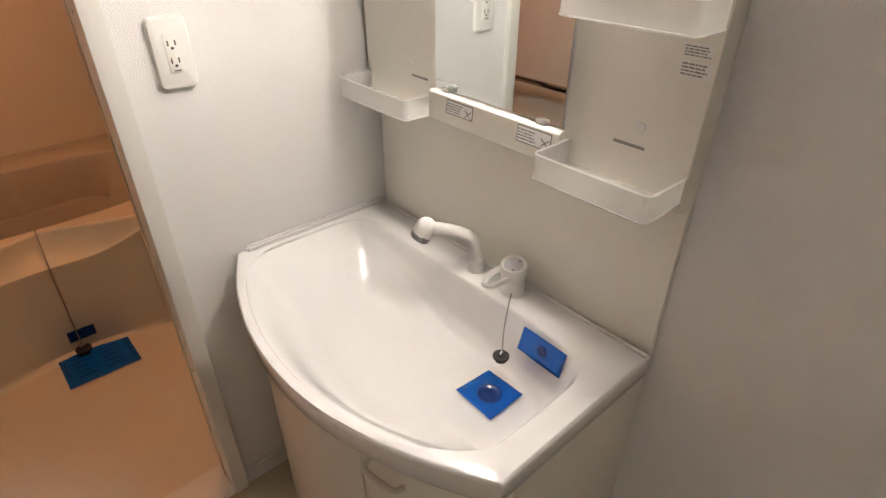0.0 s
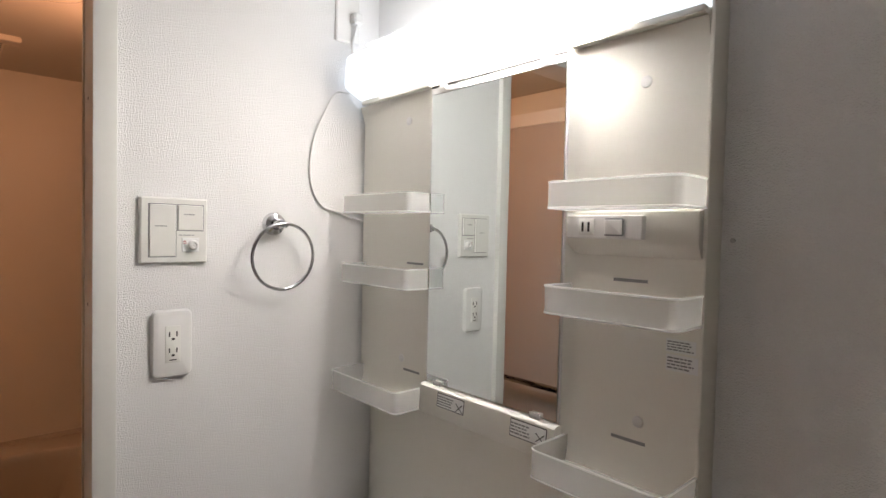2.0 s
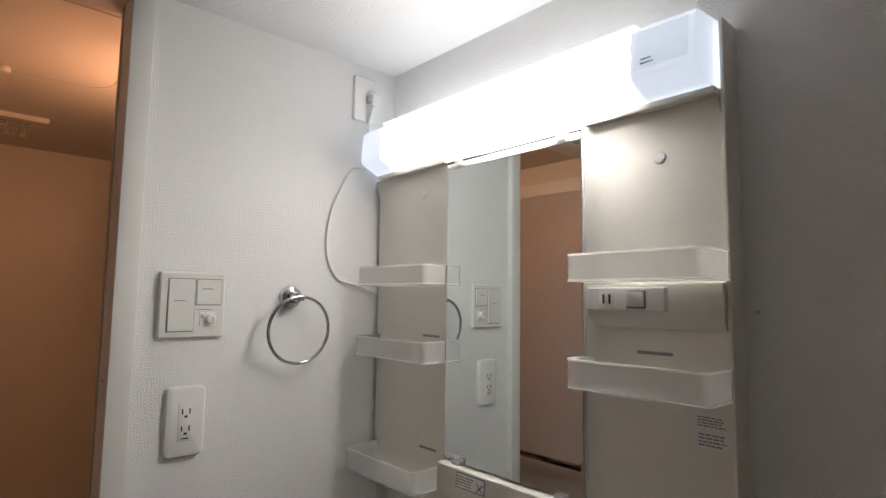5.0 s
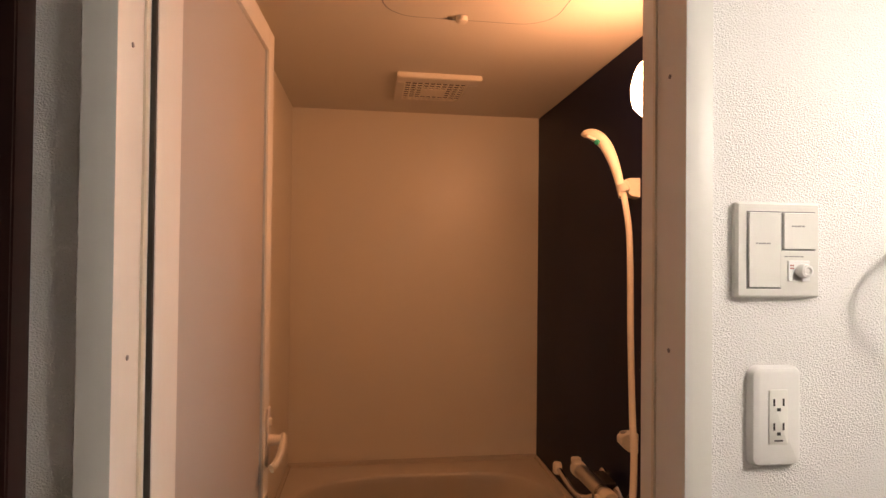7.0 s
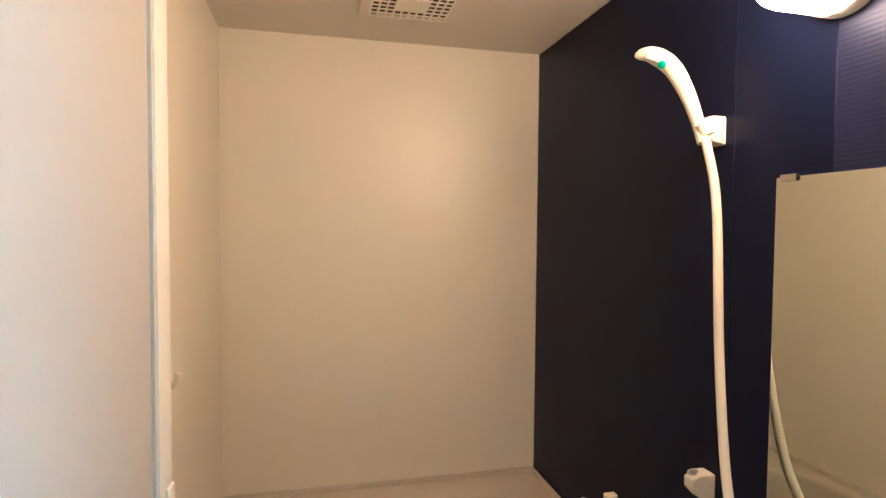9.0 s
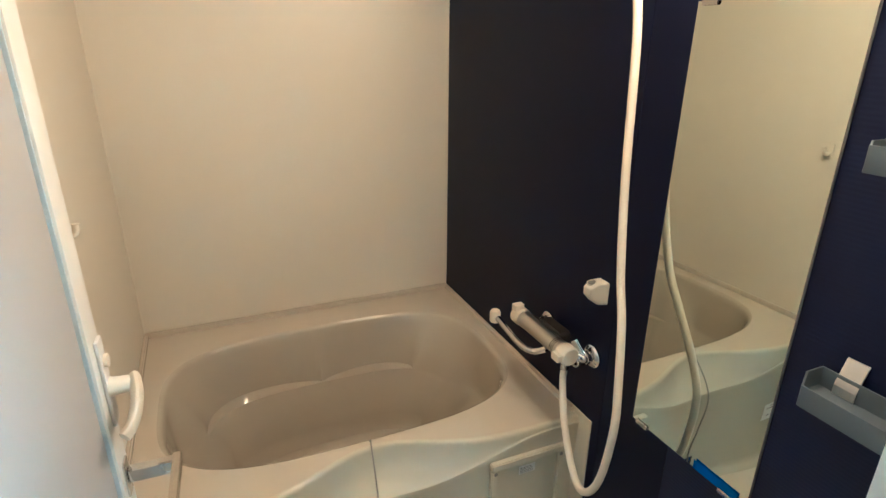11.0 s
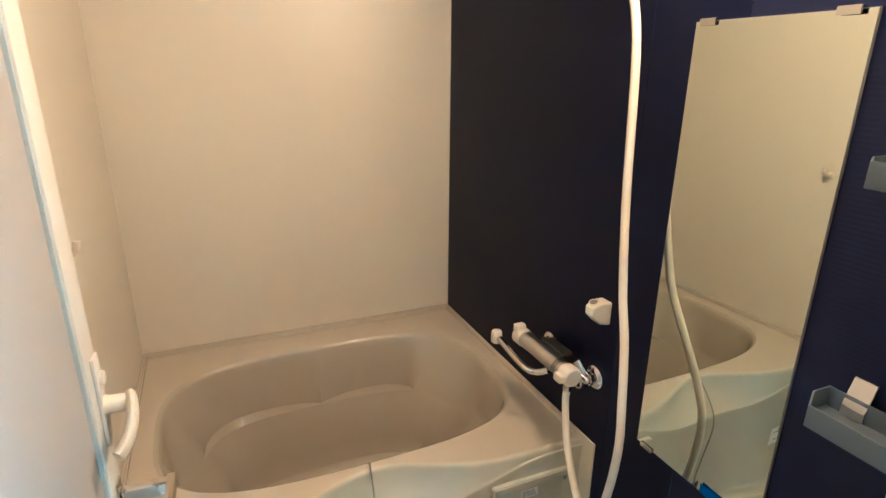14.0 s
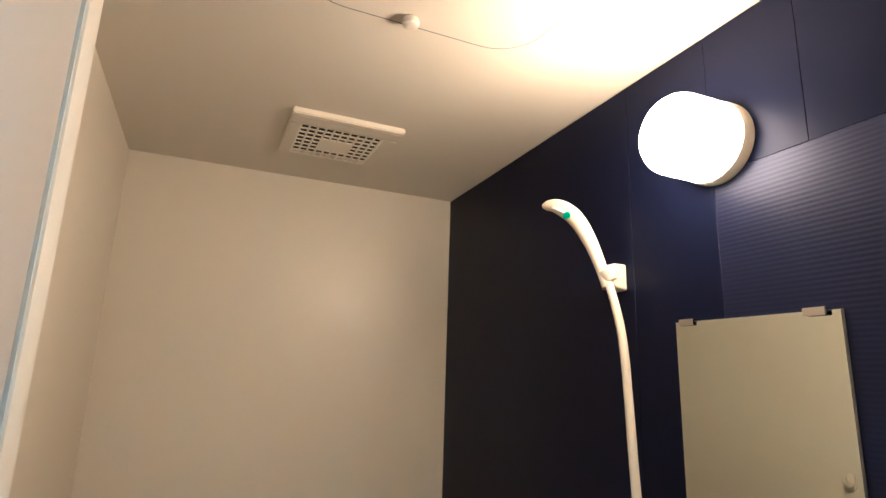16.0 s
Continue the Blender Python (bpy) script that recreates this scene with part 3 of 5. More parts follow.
def blue_sheet(name, corners, label, mat=M_BLUE, slots=0, hole=None):
    """A thin protective film with a slightly lifted, wavy surface."""
    a, b, c, d = [Vector(p) for p in corners]
    n = 10
    nn = (b - a).cross(d - a).normalized()
    root = thing(name, (a + b + c + d) / 4, label, "film")
    V, F = [], []
    for i in range(n + 1):
        for j in range(n + 1):
            u, v = i / n, j / n
            p = (a * (1 - u) + b * u) * (1 - v) + (d * (1 - u) + c * u) * v
            lift = 0.0015 + 0.0012 * noise.noise(p * 40) + 0.0012 * (max(abs(u - 0.5), abs(v - 0.5)) * 2) ** 6
            if hole:
                r = (Vector((u, v)) - Vector(hole[:2])).length
                lift -= hole[3] * math.exp(-(r / hole[2]) ** 2)
            V.append(p + nn * lift)
    for i in range(n):
        for j in range(n):
            k = i * (n + 1) + j
            F.append((k, k + 1, k + n + 2, k + n + 1))
    sheet = mesh_ob("film", V, F, mat, root, smooth=True)
    md = sheet.modifiers.new("thickness", "SOLIDIFY")
    md.thickness = 0.0004
    if slots:
        L = []
        ux, vy = (b - a), (d - a)
        for i in range(2):
            for j in range(slots):
                u0, v0 = 0.16 + 0.6 * j / (slots - 1), 0.17 + 0.37 * i
                L.append((a + ux * u0 + vy * v0 + nn * 0.0034, ux * 0.026, vy * 0.27))
        for q in (0.05, 0.93):
            L.append((a + ux * 0.2 + vy * q + nn * 0.0034, ux * 0.55, vy * 0.012))
        V, F = [], []
        for p, e, f in L:
            k = len(V)
            V += [p, p + e, p + e + f, p + f]
            F.append((k, k + 1, k + 2, k + 3))
        mesh_ob("drain_slots", V, F, M_BLUEDARK, root)
    if hole:
        mid = (a + b + c + d) / 4
        r = min((b - a).length, (d - a).length) * hole[2]
        lathe("covered_ring", mid + nn * 0.0002, nn, [(0, r), (0.0016, r), (0.002, r * 0.97), (0.002, r * 0.8), (0.0012, r * 0.75), (0.0012, r * 0.4)], M_FILMMID, root, 32)
    return root


blue_sheet("blue_film", [(-0.955, -0.812, BZ0 - 0.003), (-0.768, -0.808, BZ0 - 0.004), (-0.766, -0.575, BZ0 - 0.004), (-0.953, -0.578, BZ0 - 0.003)],
           "blue protective film taped over the floor drain", slots=5)
_p, _u, _v, _n = apron_at(-0.708, 0.045)
blue_sheet("blue_film", [_p + _n * 0.002 + _u * a + _v * b for a, b in ((-0.044, -0.027), (0.044, -0.025), (0.044, 0.025), (-0.044, 0.023))], "small blue film stuck low on the tub apron", M_FILMMID)



def chain(name, pts, link, label, plug_at, plug_r):
    root = thing(name, pts[-1], label, "plug")
    tube("cord", pts, link * 0.45, M_CHAIN, root, 6)
    V, F = [], []
    step = link * 2.1
    P = [Vector(p) for p in pts]
    acc = 0.0
    for p, q in zip(P, P[1:]):
        L = (q - p).length
        while acc < L:
            c = p + (q - p) * (acc / L)
            k = len(V)
            for d in ((1, 0, 0), (-1, 0, 0), (0, 1, 0), (0, -1, 0), (0, 0, 1), (0, 0, -1)):
                V.append(c + Vector(d) * link)
            F += [(k + a, k + b, k + c2) for a, b, c2 in ((0, 2, 4), (2, 1, 4), (1, 3, 4), (3, 0, 4), (2, 0, 5), (1, 2, 5), (3, 1, 5), (0, 3, 5))]
            acc += step
        acc -= L
    tagged(mesh_ob("beads", V, F, M_CHAIN, root, smooth=True), kind="stuff")
    x, y, z = plug_at
    lathe("stopper", (x, y, z), (0, 0, 1), [(0, plug_r * 0.72), (plug_r * 0.25, plug_r * 0.82), (plug_r * 0.5, plug_r), (plug_r * 0.72, plug_r), (plug_r * 0.8, plug_r * 0.55), (plug_r * 1.05, plug_r * 0.45), (plug_r * 1.1, plug_r * 0.2)], M_BLACK, root)
    lathe("ring", (x, y, z + plug_r * 1.05), (1, 0.3, 0), [(-0.0012, plug_r * 0.3), (0.0012, plug_r * 0.3)], M_STEEL, root, 14)
    return root


fy = -0.715
chain("tub_plug", smooth_path([(-1.012, fy + 0.012, RIM + 0.003), (front_x(fy) + 0.003, fy + 0.008, RIM + 0.001), (crease_x(fy) + 0.009, fy, crease_z(fy) - 0.008), (crease_x(fy) - 0.006, fy - 0.004, 0.2), (-0.945, fy - 0.006, 0.1), (-0.942, fy - 0.008, 0.0)]),
      0.0034, "black rubber plug on a bead chain hanging over the tub apron", (-0.942, fy - 0.008, BZ0 + 0.0), 0.027)


# ---------------------------------------------------------------- things on the navy wall
def tap():
    t = thing("shower_mixer", (-0.99, BY1, 0.66), "chrome thermostatic bath mixer with white knobs on the navy wall", "tap")
    y, z = -0.225, 0.668
    xr, xl = -0.905, -1.115
    lathe("body", (xr, y, z), (-1, 0, 0), [(0.0, 0.02), (0.012, 0.0225), (0.16, 0.0225), (0.165, 0.0235), (0.185, 0.0235), (0.19, 0.02)], M_STEEL, t)
    for k in range(3):
        lathe("band", (xr - 0.014 - k * 0.006, y, z), (-1, 0, 0), [(0, 0.0228), (0.0022, 0.0228)], M_BLACK, t)
    lathe("temperature_knob", (xr, y, z), (1, 0, 0), [(-0.002, 0.022), (0.004, 0.026), (0.03, 0.026), (0.036, 0.022), (0.037, 0.01)], M_OLDWHITE, t)
    slab("grip", (xr + 0.018, y - 0.022, z), (1, 0, 0), (0, 0, 1), 0.03, 0.02, 0.004, [(0, 0), (0.014, 0), (0.016, 0.003)], M_OLDWHITE, t)
    lathe("flow_knob", (xr - 0.19, y, z), (-1, 0, 0), [(-0.002, 0.022), (0.004, 0.026), (0.028, 0.026), (0.034, 0.02)], M_OLDWHITE, t)
    slab("grip", (xr - 0.205, y - 0.01, z + 0.022), (1, 0, 0), (0, 1, 0), 0.022, 0.03, 0.004, [(0, 0), (0.016, 0.0), (0.018, 0.003)], M_OLDWHITE, t)
    # swivel spout
    sx = xr - 0.20
    tube("spout", smooth_path([(xr - 0.05, y - 0.015, z - 0.02), (xr - 0.075, y - 0.035, z - 0.035), (xr - 0.11, y - 0.055, z - 0.03), (sx - 0.022, y - 0.058, z - 0.012), (sx - 0.042, y - 0.06, z)]), 0.0085, M_CHROME, t)
    lathe("spout_end", (sx - 0.045, y - 0.06, z - 0.026), (0, 0, 1), [(0, 0.013), (0.004, 0.0155), (0.03, 0.0155), (0.036, 0.012)], M_OLDWHITE, t)
    # wall legs
    for wx, col in ((-0.872, M_CHROME), (-1.07, M_BLACK)):
        lathe("flange", (wx, BY1, 0.655), (0, -1, 0), [(0, 0.03), (0.006, 0.03), (0.012, 0.024), (0.014, 0.014)], M_CHROME, t)
        tube("leg", smooth_path([(wx, BY1 - 0.01, 0.655), (wx, BY1 - 0.03, 0.655), (wx - 0.02, BY1 - 0.045, 0.662), (wx - 0.045, y + 0.016, z)]), 0.0125, col, t)
        lathe("nut", (wx, BY1 - 0.014, 0.655), (0, -1, 0), [(0, 0.017), (0.012, 0.017), (0.014, 0.014)], M_CHROME, t, 6)
    tube("crank", [(-0.872, BY1 - 0.03, 0.655), (-0.888, BY1 - 0.036, 0.672), (-0.905, BY1 - 0.04, 0.69)], 0.011, M_CHROME, t, flat=(0.6, 1.2))
    lathe("cap_nut", (-0.886, BY1 - 0.026, 0.64), (0.1, -1, 0), [(0, 0.015), (0.018, 0.015), (0.022, 0.0125), (0.023, 0.006)], M_CHROME, t)
    slab("rear_cover", (-0.995, BY1 - 0.02, 0.672), (1, 0, 0), (0, 0, 1), 0.1, 0.036, 0.01, [(0, 0), (0.03, 0), (0.034, 0.004)], M_BLACK, t)
    lathe("hose_outlet", (xr + 0.014, y, z - 0.018), (0, 0, -1), [(0, 0.01), (0.02, 0.011), (0.026, 0.0105)], M_CHROME, t)


tap()

HX, HZ = -0.822, 1.57


def shower():
    s = thing("hand_shower", (HX, BY1, 1.57), "cream hand shower with a long hose hanging in its wall holder", "shower")
    y = -0.205
    hose = smooth_path([(HX - 0.008, y - 0.006, HZ - 0.02), (-0.799, -0.208, 1.42), (-0.769, -0.218, 1.144), (-0.734, -0.23, 0.955), (-0.697, -0.244, 0.855), (-0.657, -0.268, 0.737), (-0.639, -0.28, 0.645), (-0.65, -0.285, 0.52),
                        (-0.672, -0.289, 0.452), (-0.715, -0.283, 0.415), (-0.768, -0.27, 0.432), (-0.838, -0.25, 0.505), (-0.888, -0.228, 0.585), (-0.891, y - 0.02, 0.63)], 14)
    tube("hose", hose, 0.0087, M_OLDWHITE, s, 16)
    grip = smooth_path([(HX - 0.013, y - 0.006, HZ - 0.028), (HX - 0.03, y - 0.01, HZ + 0.022), (HX - 0.058, y - 0.016, HZ + 0.085), (HX - 0.088, y - 0.03, HZ + 0.14), (HX - 0.122, y - 0.052, HZ + 0.172), (HX - 0.152, y - 0.072, HZ + 0.178)], 8)
    n = len(grip)
    rad = [0.0125 + 0.0065 * ease(0.1, 0.62, i / n) - 0.0075 * ease(0.68, 0.97, i / n) - 0.006 * ease(0.94, 1.0, i / (n - 1)) for i in range(n)]
    tube("head", grip, rad, M_OLDWHITE, s, 18, flat=(0.85, 1.0))
    lathe("spray_face", Vector((HX - 0.112, y - 0.052, HZ + 0.158)), (-0.35, -0.25, -0.9), [(-0.004, 0.02), (0.003, 0.0215), (0.0045, 0.019)], M_IVORY, s, 24)
    q = grip[int(n * 0.68)]
    lathe("mark", q + Vector((0.012, -0.012, -0.012)), (0.5, -0.7, -0.4), [(0, 0.0085), (0.007, 0.0075), (0.008, 0.004)], M_GREEN, s, 16)


shower()


def holder(x, z, ring):
    h = thing("shower_holder", (x, BY1, z), "cream plastic shower hook screwed to the navy wall", "holder", "shower hooks")
    V, F = [], []
    for k, xx in enumerate((x - 0.019, x + 0.019)):
        for d, zz in ((0, -0.028), (0, 0.03), (0.03, 0.03), (0.052, 0.02), (0.052, 0.0), (0.03, -0.022)):
            V.append((xx * (1 - 0.0) + (x - xx) * (0.25 if d > 0.04 else 0), BY1 - d, z + zz))
    F = [tuple(range(6)), tuple(range(6, 12))] + [(i, (i + 1) % 6, 6 + (i + 1) % 6, 6 + i) for i in range(6)]
    mesh_ob("block", V, F, M_OLDWHITE, h, smooth=True, bevel=0.005, segs=3)
    if not ring:
        lathe("notch", (x - 0.006, BY1 - 0.034, z + 0.026), (0, -0.3, 1), [(0, 0.012), (0.0022, 0.0125), (0.003, 0.0115), (0.0012, 0.0095)], M_JAMB, h, 20)
        lathe("notch_hole", (x - 0.006, BY1 - 0.0348, z + 0.0275), (0, -0.3, 1), [(0, 0.0092), (0.001, 0.0092)], M_GREY, h, 20)
        return
    lathe("socket", (x + 0.026, BY1 - 0.05, z - 0.012), (-0.2, -0.3, 1), [(0, 0.0125), (0.002, 0.015), (0.024, 0.0165), (0.026, 0.0145), (0.006, 0.0105)], M_OLDWHITE, h)


holder(-0.859, HZ - 0.002, True)
holder(-0.862, 0.838, False)


def bath_mirror():
    m = thing("bath_mirror", (-0.563, BY1, 0.592), "tall frameless mirror on the navy wall held by chrome clips", "mirror")
    x0, x1, z0, z1 = -0.705, -0.411, 0.592, 1.463
    off = 0.0045
    for name, e, back, front, mat in (("edge", 0.0, 0.0003, 0.0055, M_GREY), ("glass", 0.001, 0.0056, 0.006, M_BATHMIRROR)):
        v, f = box_data((x0 + e, BY1 - front, z0 + e), (x1 - e, BY1 - back, z1 - e))
        mesh_ob(name, [(a, b - (off if a < -0.6 else 0.0), h) for a, b, h in v], f, mat, m)
    for xx in (x0 + 0.028, x1 - 0.034):
        boxes("clip", [((xx - 0.017, BY1 - 0.0145, z1 - 0.008), (xx + 0.017, BY1 - 0.0112, z1 + 0.004)), ((xx - 0.017, BY1 - 0.0112, z1 + 0.001), (xx + 0.017, BY1, z1 + 0.004))], M_CHROME, m, bevel=0.001)
    for xx in (x0 + 0.03, x1 - 0.04):
        boxes("clip", [((xx - 0.017, BY1 - 0.0145, z0 - 0.004), (xx + 0.017, BY1 - 0.0112, z0 + 0.007)), ((xx - 0.017, BY1 - 0.0112, z0 - 0.004), (xx + 0.017, BY1, z0 - 0.001))], M_CHROME, m, bevel=0.001)


bath_mirror()
blue_sheet("blue_film", [(-0.53, BY1 - 0.0085, 0.594), (-0.43, BY1 - 0.0068, 0.594), (-0.43, BY1 - 0.0068, 0.614), (-0.53, BY1 - 0.0085, 0.614)], "strip of blue film along the lower edge of the bath mirror")


def wall_shelf(z):
    s = thing("wall_shelf", (-0.235, BY1, z), "smoky clear plastic shelf tray on a steel bracket", "shelf", "trays on the navy wall")
    x0, x1, d, h = -0.352, -0.135, 0.092, 0.034
    outer = [(x0, 0.012), (x0, 0.05), (x0 + 0.022, d), (x1 - 0.022, d), (x1, 0.05), (x1, 0.012)]
    t = 0.003
    inner = [(x0 + t, 0.012 + t), (x0 + t, 0.05 - t * 0.3), (x0 + 0.022 + t * 0.6, d - t), (x1 - 0.022 - t * 0.6, d - t), (x1 - t, 0.05 - t * 0.3), (x1 - t, 0.012 + t)]
    V = [(x, BY1 - y, z) for x, y in outer] + [(x, BY1 - y, z + h) for x, y in outer] + [(x, BY1 - y, z + h) for x, y in inner] + [(x, BY1 - y, z + t) for x, y in inner]
    F = [tuple(range(6))] + [(i, (i + 1) % 6, 6 + (i + 1) % 6, 6 + i) for i in range(6)] + [(6 + i, 6 + (i + 1) % 6, 12 + (i + 1) % 6, 12 + i) for i in range(6)] + \
        [(12 + i, 12 + (i + 1) % 6, 18 + (i + 1) % 6, 18 + i) for i in range(6)] + [tuple(range(18, 24))]
    mesh_ob("tray", V, F, M_SHELF, s, smooth=True, bevel=0.0012)
    for xx in (x0 + 0.04, x1 - 0.04):
        side = [(0.0006, z + 0.06), (0.003, z + 0.06), (0.005, z + 0.055), (0.019, z + 0.018), (0.019, z + 0.004), (0.017, z + 0.004), (0.017, z + 0.017), (0.0025, z + 0.054)]
        k = len(side)
        V = [(xx + e, BY1 - d, h2) for e in (-0.0155, 0.0155) for d, h2 in side]
        F = [(i, (i + 1) % k, k + (i + 1) % k, k + i) for i in range(k)] + [tuple(range(k)), tuple(range(k, 2 * k))]
        mesh_ob("bracket", V, F, M_STEEL, s)


for z in (0.905, 0.565, 1.247):
    wall_shelf(z)


LX, LZ = -0.592, 1.779


def bath_lamp():
    l = thing("wall_lamp", (LX, BY1, LZ), "glowing round white wall lamp on a beige base", "lamp")
    lathe("base", (LX, BY1 - 0.0003, LZ), (0, -1, 0), [(0, 0.076), (0.02, 0.076), (0.024, 0.073)], M_OLDWHITE, l, 48)
    lathe("shade_side", (LX, BY1 - 0.024, LZ), (0, -1, 0), [(0, 0.0735), (0.074, 0.073), (0.0795, 0.0722)], M_GLOBESIDE, l, 48)
    lathe("shade", (LX, BY1 - 0.024, LZ), (0, -1, 0), [(0.08, 0.0721), (0.09, 0.070), (0.102, 0.062), (0.109, 0.048), (0.112, 0.03), (0.113, 0.01)], M_GLOBE, l, 48)


bath_lamp()


# ---------------------------------------------------------------- bathroom ceiling
def fan():
    f = thing("exhaust_fan", (-1.41, -0.68, BZ1 - 0.02), "cream square exhaust fan grille on the bathroom ceiling", "fan")
    x0, x1, y0, y1 = -1.565, -1.256, -0.832, -0.532
    zt, zb = BZ1 - 0.0004, BZ1 - 0.018
    hx, hy = (-1.54, -1.325), (-0.80, -0.575)
    boxes("lip", [((x1 - 0.02, y0, zb), (x1, y1, zt))], M_OLDWHITE, f, bevel=0.003)
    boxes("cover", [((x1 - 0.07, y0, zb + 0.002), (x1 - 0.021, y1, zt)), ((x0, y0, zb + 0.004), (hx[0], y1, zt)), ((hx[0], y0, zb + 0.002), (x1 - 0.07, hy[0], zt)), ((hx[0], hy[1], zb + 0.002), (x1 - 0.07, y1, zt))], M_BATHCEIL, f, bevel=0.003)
    box("recess", (hx[0], hy[0], zt - 0.004), (x1 - 0.07, hy[1], zt), M_BLACK, f)
    n = 10
    L = []
    for i in range(n + 1):
        yy = hy[0] + (hy[1] - hy[0]) * i / n
        L.append(((hx[0], yy - 0.0028, zb + 0.003), (x1 - 0.07, yy + 0.0028, zb + 0.006)))
    for i in range(9):
        xx = hx[0] + (x1 - 0.07 - hx[0]) * i / 8
        L.append(((xx - 0.0028, hy[0], zb + 0.0035), (xx + 0.0028, hy[1], zb + 0.0065)))
    L.append(((-1.475, -0.735, zb + 0.0025), (-1.4, -0.64, zb + 0.007)))
    boxes("grille", L, M_OLDWHITE, f)
    # slanted louvres behind the lattice
    V, F = [], []
    for q in range(8):
        xa = hx[0] + (x1 - 0.07 - hx[0]) * q / 8
        e = len(V)
        V += [(xa + 0.001, hy[0], zb + 0.0135), (xa + 0.001, hy[1], zb + 0.0135), (xa + 0.016, hy[1], zb + 0.007), (xa + 0.016, hy[0], zb + 0.007)]
        F.append((e, e + 1, e + 2, e + 3))
    mesh_ob("louvre", V, F, M_OLDWHITE, f)


fan()


def hatch():
    h = thing("ceiling_hatch", (-0.62, -0.665, BZ1), "rounded access hatch in the bathroom ceiling with a knob", "hatch")
    cx, cy, w, d = -0.55, -0.667, 0.535, 0.46
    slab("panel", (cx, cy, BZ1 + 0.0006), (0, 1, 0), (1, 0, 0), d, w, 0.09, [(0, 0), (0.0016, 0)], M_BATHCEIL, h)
    o, i = rounded_outline(d + 0.007, w + 0.007, 0.0935), rounded_outline(d, w, 0.09)
    k = len(o)
    mesh_ob("gap", [(cx + b, cy + a, BZ1 - 0.0006) for a, b in o + i], [(j, (j + 1) % k, k + (j + 1) % k, k + j) for j in range(k)], M_GREY, h)
    lathe("knob", (-0.80, -0.685, BZ1 - 0.002), (0, 0, -1), [(0, 0.016), (0.008, 0.0165), (0.012, 0.0155), (0.015, 0.011), (0.0155, 0.004)], M_BATHCEIL, h)


hatch()
wh = thing("wall_hook", (-1.045, BY0, 1.06), "small cream hook on the bathroom wall", "hook")
slab("plate", (-1.045, BY0 + 0.0003, 1.068), (-1, 0, 0), (0, 0, 1), 0.022, 0.05, 0.008, [(0, 0), (0.004, 0), (0.006, 0.002)], M_OLDWHITE, wh)
tube("peg", smooth_path([(-1.045, BY0 + 0.004, 1.06), (-1.045, BY0 + 0.022, 1.056), (-1.045, BY0 + 0.038, 1.066), (-1.045, BY0 + 0.041, 1.082)]), 0.007, M_OLDWHITE, wh)


# ---------------------------------------------------------------- open bathroom door
def bath_door():
    d = thing("bathroom_door", (-0.09, -1.18, 0.0), "open white aluminium bathroom door with a pale panel and steel towel bar", "door")
    hx, hy, fxx, fyy = -0.088, -1.186, -0.755, -1.16
    ux = Vector((fxx - hx, fyy - hy, 0))
    W = ux.length
    u = ux.normalized()
    n = Vector((-u.y, u.x, 0))
    n = n if n.y > 0 else -n
    o = Vector((hx, hy, 0))

    def P(s, k, z):
        return o + u * s + n * k + Vector((0, 0, z))

    def bar(name, s0, s1, k0, k1, z0, z1, mat, bevel=0.003):
        v, f = box_data((s0, k0, z0), (s1, k1, z1))
        return mesh_ob(name, [P(*q) for q in v], f, mat, d, smooth=True, bevel=bevel)

    T, zb, zt = 0.03, 0.012, 1.905
    bar("stile", 0.0, 0.08, -T, 0.0, zb, zt, M_TRIM, 0.006)
    bar("hinge_gap", -0.0055, -0.0008, -T, -0.002, zb, zt, M_DARK, 0.0)
    bar("stile", W - 0.056, W, -T, 0.0, zb, zt, M_TRIM)
    bar("rail", 0.08, W - 0.056, -T, 0.0, zt - 0.055, zt, M_TRIM)
    bar("rail", 0.08, W - 0.056, -T, 0.0, zb, zb + 0.09, M_TRIM)
    bar("panel", 0.078, W - 0.054, -T + 0.01, -0.009, zb + 0.088, zt - 0.053, M_LEAF, 0.0)
    bar("gasket", W - 0.0595, W - 0.056, -0.009, -0.004, zb + 0.09, zt - 0.055, M_GASKET, 0.0)
    bar("gasket", 0.08, 0.0835, -0.009, -0.004, zb + 0.09, zt - 0.055, M_GASKET, 0.0)
    # lock plate and lever
    s = W - 0.022
    bar("lock_plate", s - 0.014, s + 0.014, 0.0, 0.006, 0.86, 1.0, M_WHITE, 0.003)
    lathe("thumb_turn", P(s, 0.006, 0.965), n, [(0, 0.01), (0.005, 0.01), (0.007, 0.006)], M_OLDWHITE, d)
    lathe("handle_post", P(s, 0.005, 0.921), n, [(0, 0.0155), (0.004, 0.0135), (0.031, 0.0125), (0.035, 0.009)], M_OLDWHITE, d)
    tube("handle", smooth_path([P(s + 0.006, 0.036, 0.923), P(s - 0.004, 0.039, 0.921), P(s - 0.02, 0.041, 0.911), P(s - 0.04, 0.039, 0.897), P(s - 0.058, 0.033, 0.885), P(s - 0.068, 0.025, 0.878)]), 0.0115, M_OLDWHITE, d, flat=(0.75, 1.35))
    # towel bar
    zbar = 0.765
    for ss in (W - 0.03, 0.09):
        bar("bracket_plate", ss - 0.013, ss + 0.013, 0.0, 0.004, zbar - 0.03, zbar + 0.03, M_CHROME, 0.002)
        bar("bracket", ss - 0.009, ss + 0.009, 0.004, 0.075, zbar - 0.008, zbar + 0.014, M_CHROME, 0.003)
    bar("towel_bar", 0.075, W - 0.018, 0.066, 0.078, zbar - 0.006, zbar + 0.016, M_BAR, 0.002)
    return d


bath_door()


# ---------------------------------------------------------------- washstand
VW = 0.798
VZ = 0.728


